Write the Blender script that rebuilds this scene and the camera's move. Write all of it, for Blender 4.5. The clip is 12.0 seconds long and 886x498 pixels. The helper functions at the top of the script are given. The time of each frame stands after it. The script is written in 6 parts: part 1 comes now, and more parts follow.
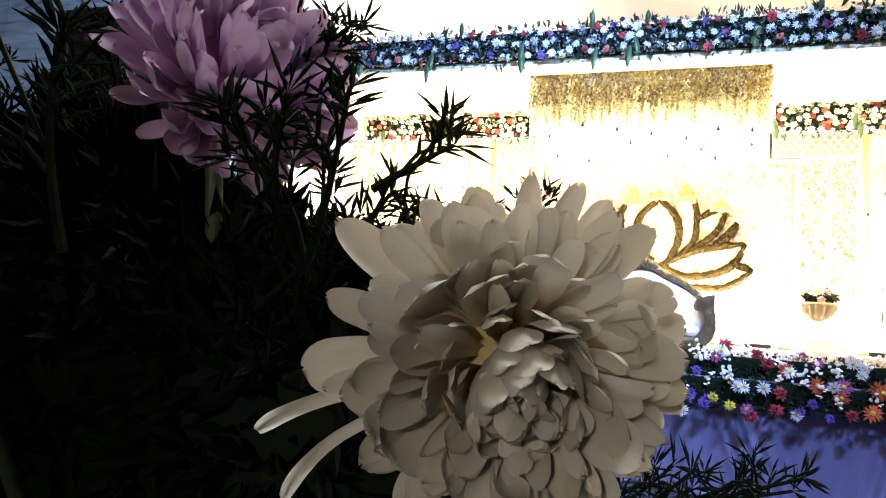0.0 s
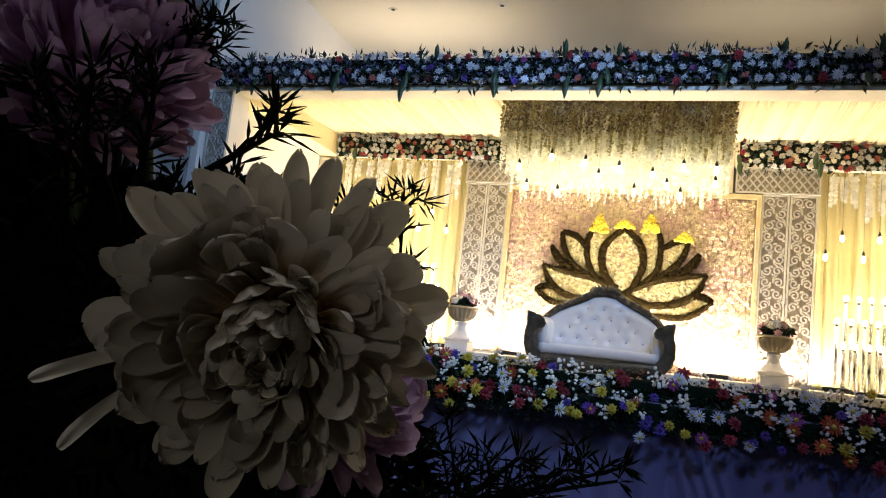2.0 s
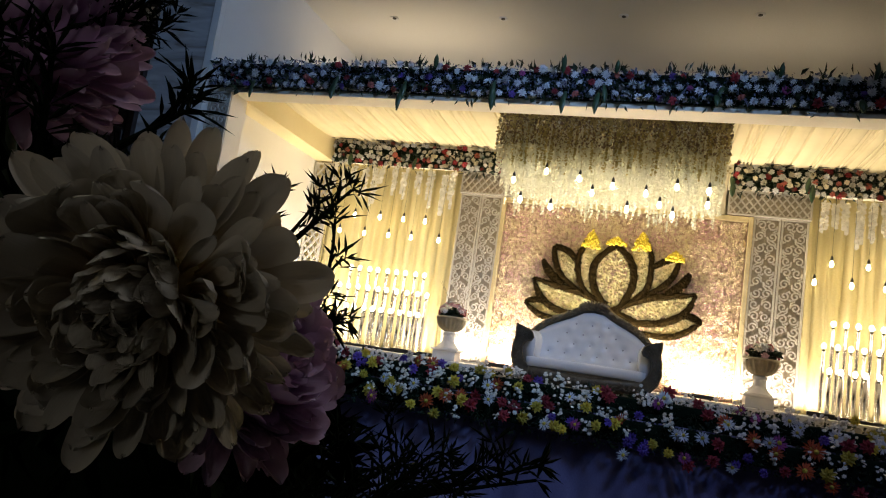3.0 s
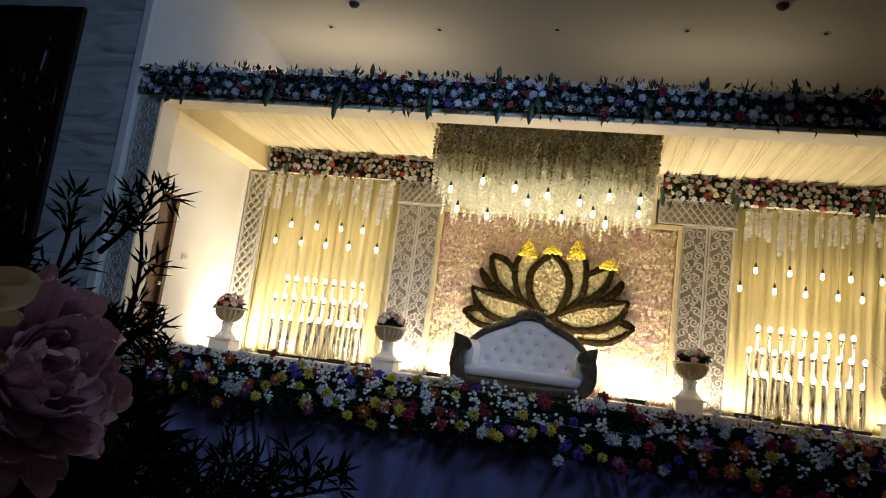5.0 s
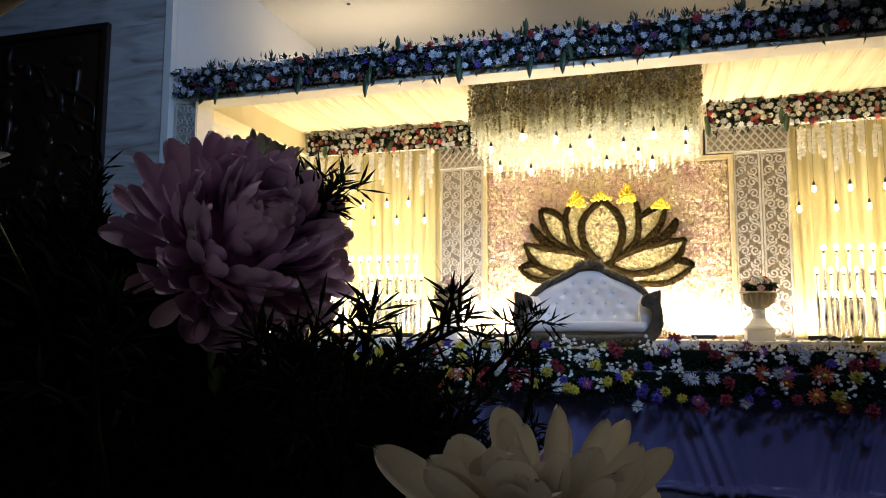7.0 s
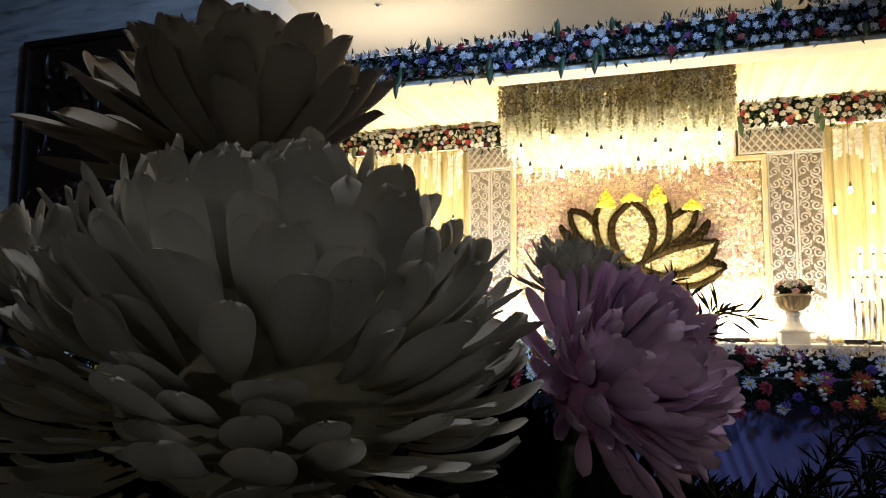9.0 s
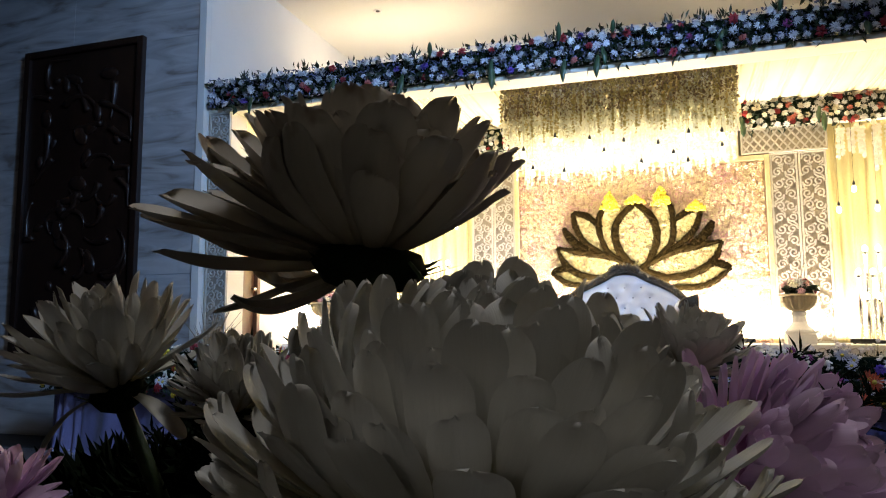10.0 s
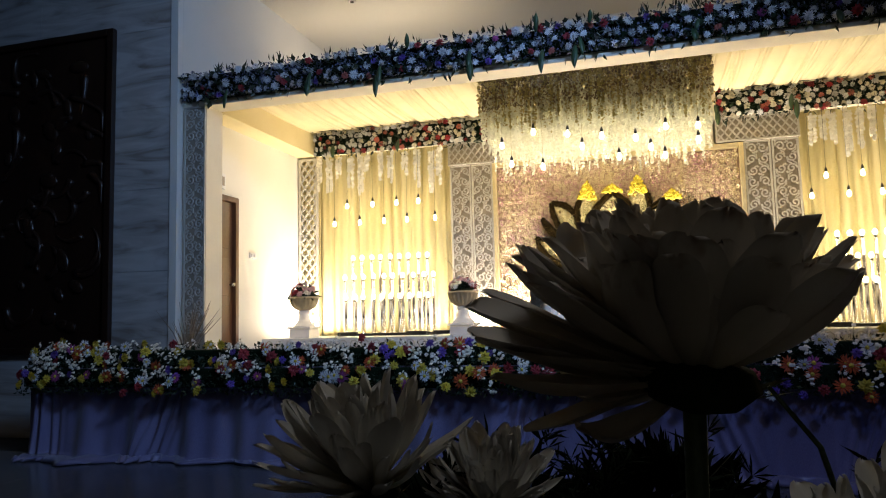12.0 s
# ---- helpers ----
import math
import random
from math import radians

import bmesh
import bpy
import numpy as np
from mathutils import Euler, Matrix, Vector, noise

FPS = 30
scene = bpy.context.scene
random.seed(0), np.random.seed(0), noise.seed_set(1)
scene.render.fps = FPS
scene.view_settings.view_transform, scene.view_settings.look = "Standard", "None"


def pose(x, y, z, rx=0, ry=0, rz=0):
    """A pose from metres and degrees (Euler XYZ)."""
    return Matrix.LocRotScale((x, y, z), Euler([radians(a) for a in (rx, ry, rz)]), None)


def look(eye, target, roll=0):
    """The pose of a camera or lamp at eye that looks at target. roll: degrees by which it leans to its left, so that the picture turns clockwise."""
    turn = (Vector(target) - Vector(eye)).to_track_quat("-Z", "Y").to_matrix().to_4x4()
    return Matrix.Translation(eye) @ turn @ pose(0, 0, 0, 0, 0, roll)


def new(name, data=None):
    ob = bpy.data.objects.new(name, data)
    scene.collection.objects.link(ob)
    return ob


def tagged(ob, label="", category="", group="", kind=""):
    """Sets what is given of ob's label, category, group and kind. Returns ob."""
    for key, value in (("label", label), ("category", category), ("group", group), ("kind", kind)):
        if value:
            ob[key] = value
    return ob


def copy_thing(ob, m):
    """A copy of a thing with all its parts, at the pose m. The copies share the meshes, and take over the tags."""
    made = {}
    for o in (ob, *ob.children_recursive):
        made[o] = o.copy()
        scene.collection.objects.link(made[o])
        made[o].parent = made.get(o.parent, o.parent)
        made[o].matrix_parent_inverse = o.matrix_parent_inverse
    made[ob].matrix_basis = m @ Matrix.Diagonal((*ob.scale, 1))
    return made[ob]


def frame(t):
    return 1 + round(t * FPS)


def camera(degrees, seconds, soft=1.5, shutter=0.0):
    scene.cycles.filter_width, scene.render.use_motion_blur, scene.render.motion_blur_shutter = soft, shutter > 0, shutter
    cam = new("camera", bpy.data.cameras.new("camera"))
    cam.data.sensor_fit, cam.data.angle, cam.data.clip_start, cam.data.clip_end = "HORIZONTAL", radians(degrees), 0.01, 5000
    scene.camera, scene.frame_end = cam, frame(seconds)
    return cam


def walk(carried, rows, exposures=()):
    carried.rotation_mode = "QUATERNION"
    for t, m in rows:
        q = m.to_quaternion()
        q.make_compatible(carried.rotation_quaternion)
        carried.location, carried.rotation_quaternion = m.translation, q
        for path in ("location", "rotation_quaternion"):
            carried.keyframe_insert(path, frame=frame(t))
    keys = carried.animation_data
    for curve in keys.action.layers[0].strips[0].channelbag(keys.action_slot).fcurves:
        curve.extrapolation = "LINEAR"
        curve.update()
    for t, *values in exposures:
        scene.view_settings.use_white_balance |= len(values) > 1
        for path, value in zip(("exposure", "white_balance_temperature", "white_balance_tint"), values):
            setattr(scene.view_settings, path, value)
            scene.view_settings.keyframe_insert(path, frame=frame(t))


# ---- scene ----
# ---------------------------------------------------------------- camera and walk
cam = camera(63.03, 12.0, soft=1.1)
PATH = [
    (0.0, pose(0.0338, 0.0192, 1.2302, 95.243, -4.088, 19.936)),
    (0.5, pose(0.0419, 0.0196, 1.2302, 96.160, -4.606, 18.920)),
    (1.0, pose(0.0477, 0.0190, 1.2294, 96.316, -4.972, 18.626)),
    (1.5, pose(0.0534, 0.0179, 1.2285, 96.673, -5.607, 18.013)),
    (2.0, pose(0.0594, 0.0212, 1.2259, 97.087, -6.242, 17.204)),
    (2.5, pose(0.0656, 0.0249, 1.2250, 97.255, -7.675, 16.461)),
    (3.0, pose(0.0724, 0.0268, 1.2240, 97.992, -8.472, 16.318)),
    (3.2, pose(0.0730, 0.0276, 1.2238, 98.131, -8.394, 16.044)),
    (4.8, pose(0.1028, 0.0379, 1.2259, 98.922, -7.406, 12.007)),
    (5.0, pose(0.0997, 0.0346, 1.2273, 99.396, -7.406, 11.632)),
    (5.5, pose(0.0884, 0.0180, 1.2295, 98.888, -5.108, 12.945)),
    (6.0, pose(0.0635, 0.0160, 1.2378, 97.636, -3.302, 14.240)),
    (6.5, pose(0.0448, 0.0081, 1.2469, 96.436, -1.183, 15.698)),
    (6.7, pose(0.0370, 0.0082, 1.2514, 96.079, -0.352, 15.888)),
    (8.3, pose(-0.0171, -0.0123, 1.2692, 96.141, -0.812, 17.406)),
    (8.5, pose(-0.0256, -0.0133, 1.2724, 95.890, -0.408, 17.969)),
    (9.0, pose(-0.0407, -0.0127, 1.2812, 96.017, -0.561, 18.033)),
    (9.5, pose(-0.0523, -0.0137, 1.2905, 96.447, 1.139, 18.035)),
    (10.0, pose(-0.0660, -0.0153, 1.2975, 96.306, 0.259, 18.270)),
    (10.5, pose(-0.0796, -0.0223, 1.3013, 95.742, 0.716, 18.375)),
    (11.0, pose(-0.0952, -0.0298, 1.3097, 96.820, 1.695, 18.203)),
    (11.5, pose(-0.1107, -0.0289, 1.3151, 96.589, 1.592, 18.075)),
    (12.0, pose(-0.1276, -0.0297, 1.3215, 95.494, 1.436, 16.391)),
]
EXPOSURES = [(0.0, 2.7), (0.3, 1.85), (0.8, 1.05), (1.5, 0.5), (2.0, 0.3), (2.5, 0.0), (3.0, -0.42), (4.8, -0.70), (6.0, -0.58), (6.7, -0.09), (8.3, 0.44), (9.5, 0.72), (10.5, 0.88), (11.2, 0.27), (12.0, -0.18)]
walk(cam, PATH, EXPOSURES)

# ---------------------------------------------------------------- world and lights
world = bpy.data.worlds.new("night_world")
scene.world = world
world.use_nodes = True
world.node_tree.nodes["Background"].inputs[0].default_value = (0.25, 0.35, 0.6, 1)
world.node_tree.nodes["Background"].inputs[1].default_value = 0.004


def lamp(kind, name, m, energy, colour, **settings):
    data = bpy.data.lights.new(name, kind)
    data.energy, data.color = energy, colour
    for key, value in settings.items():
        if key == "size":
            data.size = value
        elif key == "size_y":
            data.shape, data.size_y = "RECTANGLE", value
        elif key == "radius":
            data.shadow_soft_size = value
        elif key == "cone":
            data.spot_size = radians(value)
        elif key == "blend":
            data.spot_blend = value
        elif key == "spread":
            data.spread = radians(value)
    ob = new(name, data)
    ob.matrix_world = m
    return ob


WARM = (1.0, 0.862, 0.70)
BLUE = (0.30, 0.53, 1.0)
# cool stage wash from an unseen lamp added at the hall's ceiling
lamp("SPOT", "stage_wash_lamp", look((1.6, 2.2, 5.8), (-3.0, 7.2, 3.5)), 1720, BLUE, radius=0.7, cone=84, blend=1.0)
# deep blue unseen ceiling spot, added for the skirt and floor before the stage
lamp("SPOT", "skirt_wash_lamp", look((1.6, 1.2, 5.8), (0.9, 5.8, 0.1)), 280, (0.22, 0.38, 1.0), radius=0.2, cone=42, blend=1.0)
# dim cool fill, unseen and added overhead to light the flower stand
lamp("AREA", "flower_top_fill", look((1.0, 0.35, 5.85), (1.0, 0.40, 0.0)), 25, (0.94, 0.95, 1.0), size=1.2, size_y=0.6)
# a narrow unseen fill spot, added behind the camera to brighten the near flowers
lamp("SPOT", "flower_fill_spot", look((0.25, -3.9, 2.0), (0.012, 0.105, 1.230)), 66, (1.0, 0.95, 0.87), radius=0.12, cone=2.8, blend=1.0)
# warm uplights at the foot of the backdrop
for ux, power in ((-5.12, 34), (-4.4, 18), (-3.35, 18), (-2.6, 34), (-1.95, 46), (0.50, 46), (0.9, 24), (1.35, 22), (1.95, 16), (2.9, 10), (3.6, 9)):
    lamp("AREA", "uplight_lamp", look((ux, 9.97, 1.15), (ux * 0.98, 10.15, 2.0)), power, WARM, size=0.26, size_y=0.06, spread=160)
lamp("AREA", "uplight_lamp", look((-5.10, 9.75, 1.15), (-5.44, 9.6, 2.2)), 34, WARM, size=0.26, size_y=0.06, spread=160)
# two floods behind the lotus, shining up the flower wall
for ux in (-1.15, -0.15):
    lamp("AREA", "uplight_lamp", look((ux, 9.93, 1.15), (ux * 0.9 - 0.06, 10.12, 2.3)), 34, WARM, size=0.26, size_y=0.06, spread=150)
# two unseen floods added on the platform behind the sofa to brighten the lotus
for ux in (-1.2, -0.1):
    lamp("AREA", "uplight_lamp", look((ux, 9.45, 1.15), (ux * 0.8 - 0.1, 9.88, 2.3)), 24, WARM, size=0.26, size_y=0.06, spread=120)
# the pendant bulbs before the curtains
for hx, power in ((-4.5, 8), (-3.5, 8), (2.2, 5), (3.1, 5)):
    lamp("POINT", "pendant_lamp", pose(hx, 9.45, 3.1), power, WARM, radius=0.2)
# warm light of the lamps among the hanging flower strings
for hx in (-1.95, -1.37, -0.8, -0.22, 0.35):
    lamp("POINT", "string_lamp", pose(hx, 8.9, 3.10), 9.5, WARM, radius=0.10)
# unseen fill added on top of the canopy by the wall, shining at the ceiling
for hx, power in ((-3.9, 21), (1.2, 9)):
    lamp("AREA", "ceiling_fill_lamp", pose(hx, 9.95, 4.75, 180, 0, 0), power, (1.0, 0.80, 0.54), size=2.6, size_y=0.2)

# ---------------------------------------------------------------- materials
def tree(name):
    m = bpy.data.materials.new(name)
    m.use_nodes = True
    t = m.node_tree
    return m, t, t.nodes["Principled BSDF"]


def set_in(node, key, value):
    node.inputs[key].default_value = value


def mat(name, a, b, rough=0.6, metal=0.0, scale=8.0, fine=60.0, bump=0.15, depth=0.01, vary=0.0, coat=0.0, sss=0.0, stretch=(1, 1, 1), sheen=0.0, trans=0.0):
    """Two colours mixed by coarse and fine noise in metres, with relief; vary: brightness by object."""
    m, t, p = tree(name)
    co = t.nodes.new("ShaderNodeTexCoord")
    mp = t.nodes.new("ShaderNodeMapping")
    mp.inputs["Scale"].default_value = stretch
    t.links.new(co.outputs["Object"], mp.inputs["Vector"])
    n1, n2 = t.nodes.new("ShaderNodeTexNoise"), t.nodes.new("ShaderNodeTexNoise")
    set_in(n1, "Scale", scale), set_in(n1, "Detail", 5.0)
    set_in(n2, "Scale", fine), set_in(n2, "Detail", 4.0)
    t.links.new(mp.outputs[0], n1.inputs["Vector"])
    t.links.new(mp.outputs[0], n2.inputs["Vector"])
    add = t.nodes.new("ShaderNodeMath")
    add.operation = "MULTIPLY_ADD"
    add.inputs[1].default_value = 0.45
    t.links.new(n2.outputs["Fac"], add.inputs[0])
    half = t.nodes.new("ShaderNodeMath")
    half.operation = "MULTIPLY"
    half.inputs[1].default_value = 0.55
    t.links.new(n1.outputs["Fac"], half.inputs[0])
    t.links.new(half.outputs[0], add.inputs[2])
    ramp = t.nodes.new("ShaderNodeValToRGB")
    ramp.color_ramp.elements[0].position, ramp.color_ramp.elements[1].position = 0.33, 0.67
    ramp.color_ramp.elements[0].color, ramp.color_ramp.elements[1].color = (*a, 1), (*b, 1)
    t.links.new(add.outputs[0], ramp.inputs[0])
    out = ramp.outputs[0]
    if vary:
        info, hsv, mr = t.nodes.new("ShaderNodeObjectInfo"), t.nodes.new("ShaderNodeHueSaturation"), t.nodes.new("ShaderNodeMapRange")
        mr.inputs["To Min"].default_value, mr.inputs["To Max"].default_value = 1 - vary, 1 + vary * 0.4
        t.links.new(info.outputs["Random"], mr.inputs["Value"])
        t.links.new(mr.outputs[0], hsv.inputs["Value"])
        t.links.new(out, hsv.inputs["Color"])
        out = hsv.outputs[0]
    t.links.new(out, p.inputs["Base Color"])
    set_in(p, "Roughness", rough), set_in(p, "Metallic", metal), set_in(p, "Coat Weight", coat)
    if sheen:
        set_in(p, "Sheen Weight", sheen)
    if sss:
        set_in(p, "Subsurface Weight", sss), set_in(p, "Subsurface Scale", 0.01)
    if bump:
        bp = t.nodes.new("ShaderNodeBump")
        set_in(bp, "Strength", bump), set_in(bp, "Distance", depth)
        t.links.new(add.outputs[0], bp.inputs["Height"])
        t.links.new(bp.outputs[0], p.inputs["Normal"])
    if trans:
        tr, mix = t.nodes.new("ShaderNodeBsdfTranslucent"), t.nodes.new("ShaderNodeMixShader")
        t.links.new(out, tr.inputs["Color"])
        mix.inputs[0].default_value = trans
        t.links.new(p.outputs[0], mix.inputs[1])
        t.links.new(tr.outputs[0], mix.inputs[2])
        t.links.new(mix.outputs[0], t.nodes["Material Output"].inputs["Surface"])
    return m


def glow(name, colour, strength):
    m, t, p = tree(name)
    set_in(p, "Base Color", (*colour, 1))
    set_in(p, "Emission Color", (*colour, 1))
    set_in(p, "Emission Strength", strength)
    return m


def petal_mat(name, base, tip, wilt, trans=0.35):
    """A petal: fine veins along it, colour from base to tip, wilted brown tips on some."""
    m, t, p = tree(name)
    co, sep = t.nodes.new("ShaderNodeTexCoord"), t.nodes.new("ShaderNodeSeparateXYZ")
    t.links.new(co.outputs["Generated"], sep.inputs[0])
    ramp = t.nodes.new("ShaderNodeValToRGB")
    ramp.color_ramp.elements[0].color, ramp.color_ramp.elements[1].color = (*base, 1), (*tip, 1)
    ramp.color_ramp.elements[1].position = 0.55
    t.links.new(sep.outputs["X"], ramp.inputs[0])
    # veins
    mp, nz = t.nodes.new("ShaderNodeMapping"), t.nodes.new("ShaderNodeTexNoise")
    mp.inputs["Scale"].default_value = (1.6, 15, 1)
    t.links.new(co.outputs["Generated"], mp.inputs["Vector"])
    t.links.new(mp.outputs[0], nz.inputs["Vector"])
    set_in(nz, "Scale", 1.0), set_in(nz, "Detail", 3.0)
    mr = t.nodes.new("ShaderNodeMapRange")
    mr.inputs["To Min"].default_value, mr.inputs["To Max"].default_value = 0.93, 1.04
    t.links.new(nz.outputs["Fac"], mr.inputs["Value"])
    info, rnd = t.nodes.new("ShaderNodeObjectInfo"), t.nodes.new("ShaderNodeMapRange")
    rnd.inputs["To Min"].default_value, rnd.inputs["To Max"].default_value = 0.8, 1.05
    t.links.new(info.outputs["Random"], rnd.inputs["Value"])
    mul = t.nodes.new("ShaderNodeMath")
    mul.operation = "MULTIPLY"
    t.links.new(mr.outputs[0], mul.inputs[0])
    t.links.new(rnd.outputs[0], mul.inputs[1])
    hsv = t.nodes.new("ShaderNodeHueSaturation")
    t.links.new(ramp.outputs[0], hsv.inputs["Color"])
    t.links.new(mul.outputs[0], hsv.inputs["Value"])
    # wilted tips
    spot = t.nodes.new("ShaderNodeTexNoise")
    set_in(spot, "Scale", 3.0)
    off = t.nodes.new("ShaderNodeVectorMath")
    off.operation = "ADD"
    t.links.new(co.outputs["Generated"], off.inputs[0])
    t.links.new(info.outputs["Random"], off.inputs[1])
    t.links.new(off.outputs[0], spot.inputs["Vector"])
    s2 = t.nodes.new("ShaderNodeMath")
    s2.operation = "MULTIPLY_ADD"
    s2.inputs[1].default_value = 0.55
    t.links.new(spot.outputs["Fac"], s2.inputs[0])
    t.links.new(sep.outputs["X"], s2.inputs[2])
    s3 = t.nodes.new("ShaderNodeMapRange")
    s3.inputs["From Min"].default_value, s3.inputs["From Max"].default_value = 1.22, 1.42
    s3.inputs["To Max"].default_value = wilt
    t.links.new(s2.outputs[0], s3.inputs["Value"])
    mx = t.nodes.new("ShaderNodeMixRGB")
    mx.inputs[2].default_value = (0.20, 0.09, 0.03, 1)
    t.links.new(s3.outputs[0], mx.inputs[0])
    t.links.new(hsv.outputs[0], mx.inputs[1])
    t.links.new(mx.outputs[0], p.inputs["Base Color"])
    set_in(p, "Roughness", 0.55)
    bp = t.nodes.new("ShaderNodeBump")
    set_in(bp, "Strength", 0.18), set_in(bp, "Distance", 0.0005)
    t.links.new(nz.outputs["Fac"], bp.inputs["Height"])
    t.links.new(bp.outputs[0], p.inputs["Normal"])
    tr, mix = t.nodes.new("ShaderNodeBsdfTranslucent"), t.nodes.new("ShaderNodeMixShader")
    t.links.new(mx.outputs[0], tr.inputs["Color"])
    mix.inputs[0].default_value = trans
    t.links.new(p.outputs[0], mix.inputs[1])
    t.links.new(tr.outputs[0], mix.inputs[2])
    t.links.new(mix.outputs[0], t.nodes["Material Output"].inputs["Surface"])
    return m


def marble_mat():
    m, t, p = tree("grey_marble")
    co, mp, nz, wv = t.nodes.new("ShaderNodeTexCoord"), t.nodes.new("ShaderNodeMapping"), t.nodes.new("ShaderNodeTexNoise"), t.nodes.new("ShaderNodeTexNoise")
    mp.inputs["Scale"].default_value = (0.55, 0.55, 3.2)
    t.links.new(co.outputs["Object"], mp.inputs["Vector"])
    set_in(nz, "Scale", 1.6), set_in(nz, "Detail", 9.0), set_in(nz, "Distortion", 1.6)
    t.links.new(mp.outputs[0], nz.inputs["Vector"])
    set_in(wv, "Scale", 40.0)
    t.links.new(co.outputs["Object"], wv.inputs["Vector"])
    ramp = t.nodes.new("ShaderNodeValToRGB")
    e = ramp.color_ramp.elements
    e[0].position, e[0].color = 0.30, (0.24, 0.20, 0.17, 1)
    e[1].position, e[1].color = 0.62, (0.55, 0.54, 0.52, 1)
    k = e.new(0.42)
    k.color = (0.40, 0.38, 0.36, 1)
    t.links.new(nz.outputs["Fac"], ramp.inputs[0])
    t.links.new(ramp.outputs[0], p.inputs["Base Color"])
    set_in(p, "Roughness", 0.32)
    return m


def floret_mat():
    """Silk florets: each petal cream, blush or lilac, in drifts."""
    m, t, p = tree("silk_florets")
    geo, co, nz = t.nodes.new("ShaderNodeNewGeometry"), t.nodes.new("ShaderNodeTexCoord"), t.nodes.new("ShaderNodeTexNoise")
    set_in(nz, "Scale", 4.5), set_in(nz, "Detail", 3.0)
    t.links.new(co.outputs["Object"], nz.inputs["Vector"])
    mx = t.nodes.new("ShaderNodeMath")
    mx.operation = "MULTIPLY_ADD"
    mx.inputs[1].default_value = 0.55
    t.links.new(geo.outputs["Random Per Island"], mx.inputs[0])
    sh = t.nodes.new("ShaderNodeMath")
    sh.operation = "MULTIPLY_ADD"
    sh.inputs[1].default_value, sh.inputs[2].default_value = 1.1, -0.3
    t.links.new(nz.outputs["Fac"], sh.inputs[0])
    t.links.new(sh.outputs[0], mx.inputs[2])
    ramp = t.nodes.new("ShaderNodeValToRGB")
    e = ramp.color_ramp.elements
    e[0].position, e[0].color = 0.10, (0.80, 0.66, 0.36, 1)
    e[1].position, e[1].color = 1.05, (0.62, 0.28, 0.40, 1)
    for pos, col in ((0.36, (0.84, 0.74, 0.48, 1)), (0.60, (0.81, 0.63, 0.45, 1)), (0.80, (0.75, 0.47, 0.47, 1))):
        k = e.new(pos)
        k.color = col
    t.links.new(mx.outputs[0], ramp.inputs[0])
    t.links.new(ramp.outputs[0], p.inputs["Base Color"])
    set_in(p, "Roughness", 0.8)
    return m


M = {}
M["wall"] = mat("cream_wall_paint", (0.74, 0.72, 0.66), (0.80, 0.78, 0.72), 0.7, scale=1.3, fine=90, bump=0.06, depth=0.003)
M["ceiling"] = mat("white_ceiling_paint", (0.72, 0.70, 0.66), (0.80, 0.78, 0.74), 0.8, scale=0.6, fine=50, bump=0.05, depth=0.003)
# near black so that the unseen hall walls return little stage light
M["hall"] = mat("low_bounce_wall_paint", (0.035, 0.035, 0.042), (0.055, 0.055, 0.064), 0.8, scale=1.0)
M["floor"] = mat("dark_floor_stone", (0.05, 0.05, 0.055), (0.10, 0.10, 0.11), 0.22, scale=1.2, fine=25, bump=0.02)
M["joint"] = mat("tile_joint", (0.03, 0.03, 0.03), (0.05, 0.05, 0.05), 0.9)
M["marble"] = marble_mat()
M["wood"] = mat("dark_carved_wood", (0.011, 0.005, 0.003), (0.028, 0.012, 0.007), 0.32, scale=3, fine=40, bump=0.25, depth=0.004, stretch=(1, 1, 0.25))
M["door"] = mat("brown_door_wood", (0.07, 0.028, 0.012), (0.14, 0.06, 0.028), 0.4, scale=4, fine=50, bump=0.15, depth=0.003, stretch=(1, 1, 0.15))
M["trim"] = mat("cream_board", (0.72, 0.66, 0.52), (0.82, 0.76, 0.62), 0.55, scale=3, fine=60, bump=0.06, depth=0.002)
M["bulkhead"] = mat("yellow_cream_board", (0.66, 0.56, 0.30), (0.74, 0.64, 0.38), 0.6, scale=2, fine=60, bump=0.06, depth=0.002)
M["lattice"] = mat("ivory_lattice_paint", (0.48, 0.45, 0.39), (0.60, 0.57, 0.50), 0.5, scale=8, fine=120, bump=0.1, depth=0.002)
M["backing"] = mat("taupe_backing_board", (0.31, 0.265, 0.205), (0.41, 0.355, 0.28), 0.7, scale=5, fine=80)
M["gold"] = mat("gilt_frame", (0.62, 0.50, 0.26), (0.80, 0.68, 0.40), 0.35, 0.35, scale=10, fine=90, bump=0.1, depth=0.002)
M["curtain"] = mat("yellow_sheer_curtain", (0.68, 0.58, 0.26), (0.80, 0.72, 0.42), 0.65, scale=4, fine=300, bump=0.12, depth=0.002, stretch=(1, 1, 0.1), trans=0.25)
M["canopy"] = mat("cream_draped_cloth", (0.66, 0.57, 0.32), (0.76, 0.67, 0.42), 0.75, scale=3, fine=200, bump=0.1, depth=0.002, trans=0.15)
# dark lilac: the dim blue light on the skirt is mixed into the cloth colour
M["skirt"] = mat("blue_lit_satin_skirt_cloth", (0.13, 0.115, 0.22), (0.24, 0.215, 0.36), 0.32, scale=3, fine=220, bump=0.15, depth=0.003, sheen=0.3, stretch=(1, 1, 0.3))
M["leather"] = mat("white_tufted_leather", (0.76, 0.76, 0.78), (0.84, 0.84, 0.85), 0.25, scale=6, fine=160, bump=0.08, depth=0.002, coat=0.4)
M["bronze"] = mat("antique_bronze_carving", (0.075, 0.058, 0.038), (0.17, 0.14, 0.095), 0.42, 0.45, scale=14, fine=110, bump=0.5, depth=0.006)
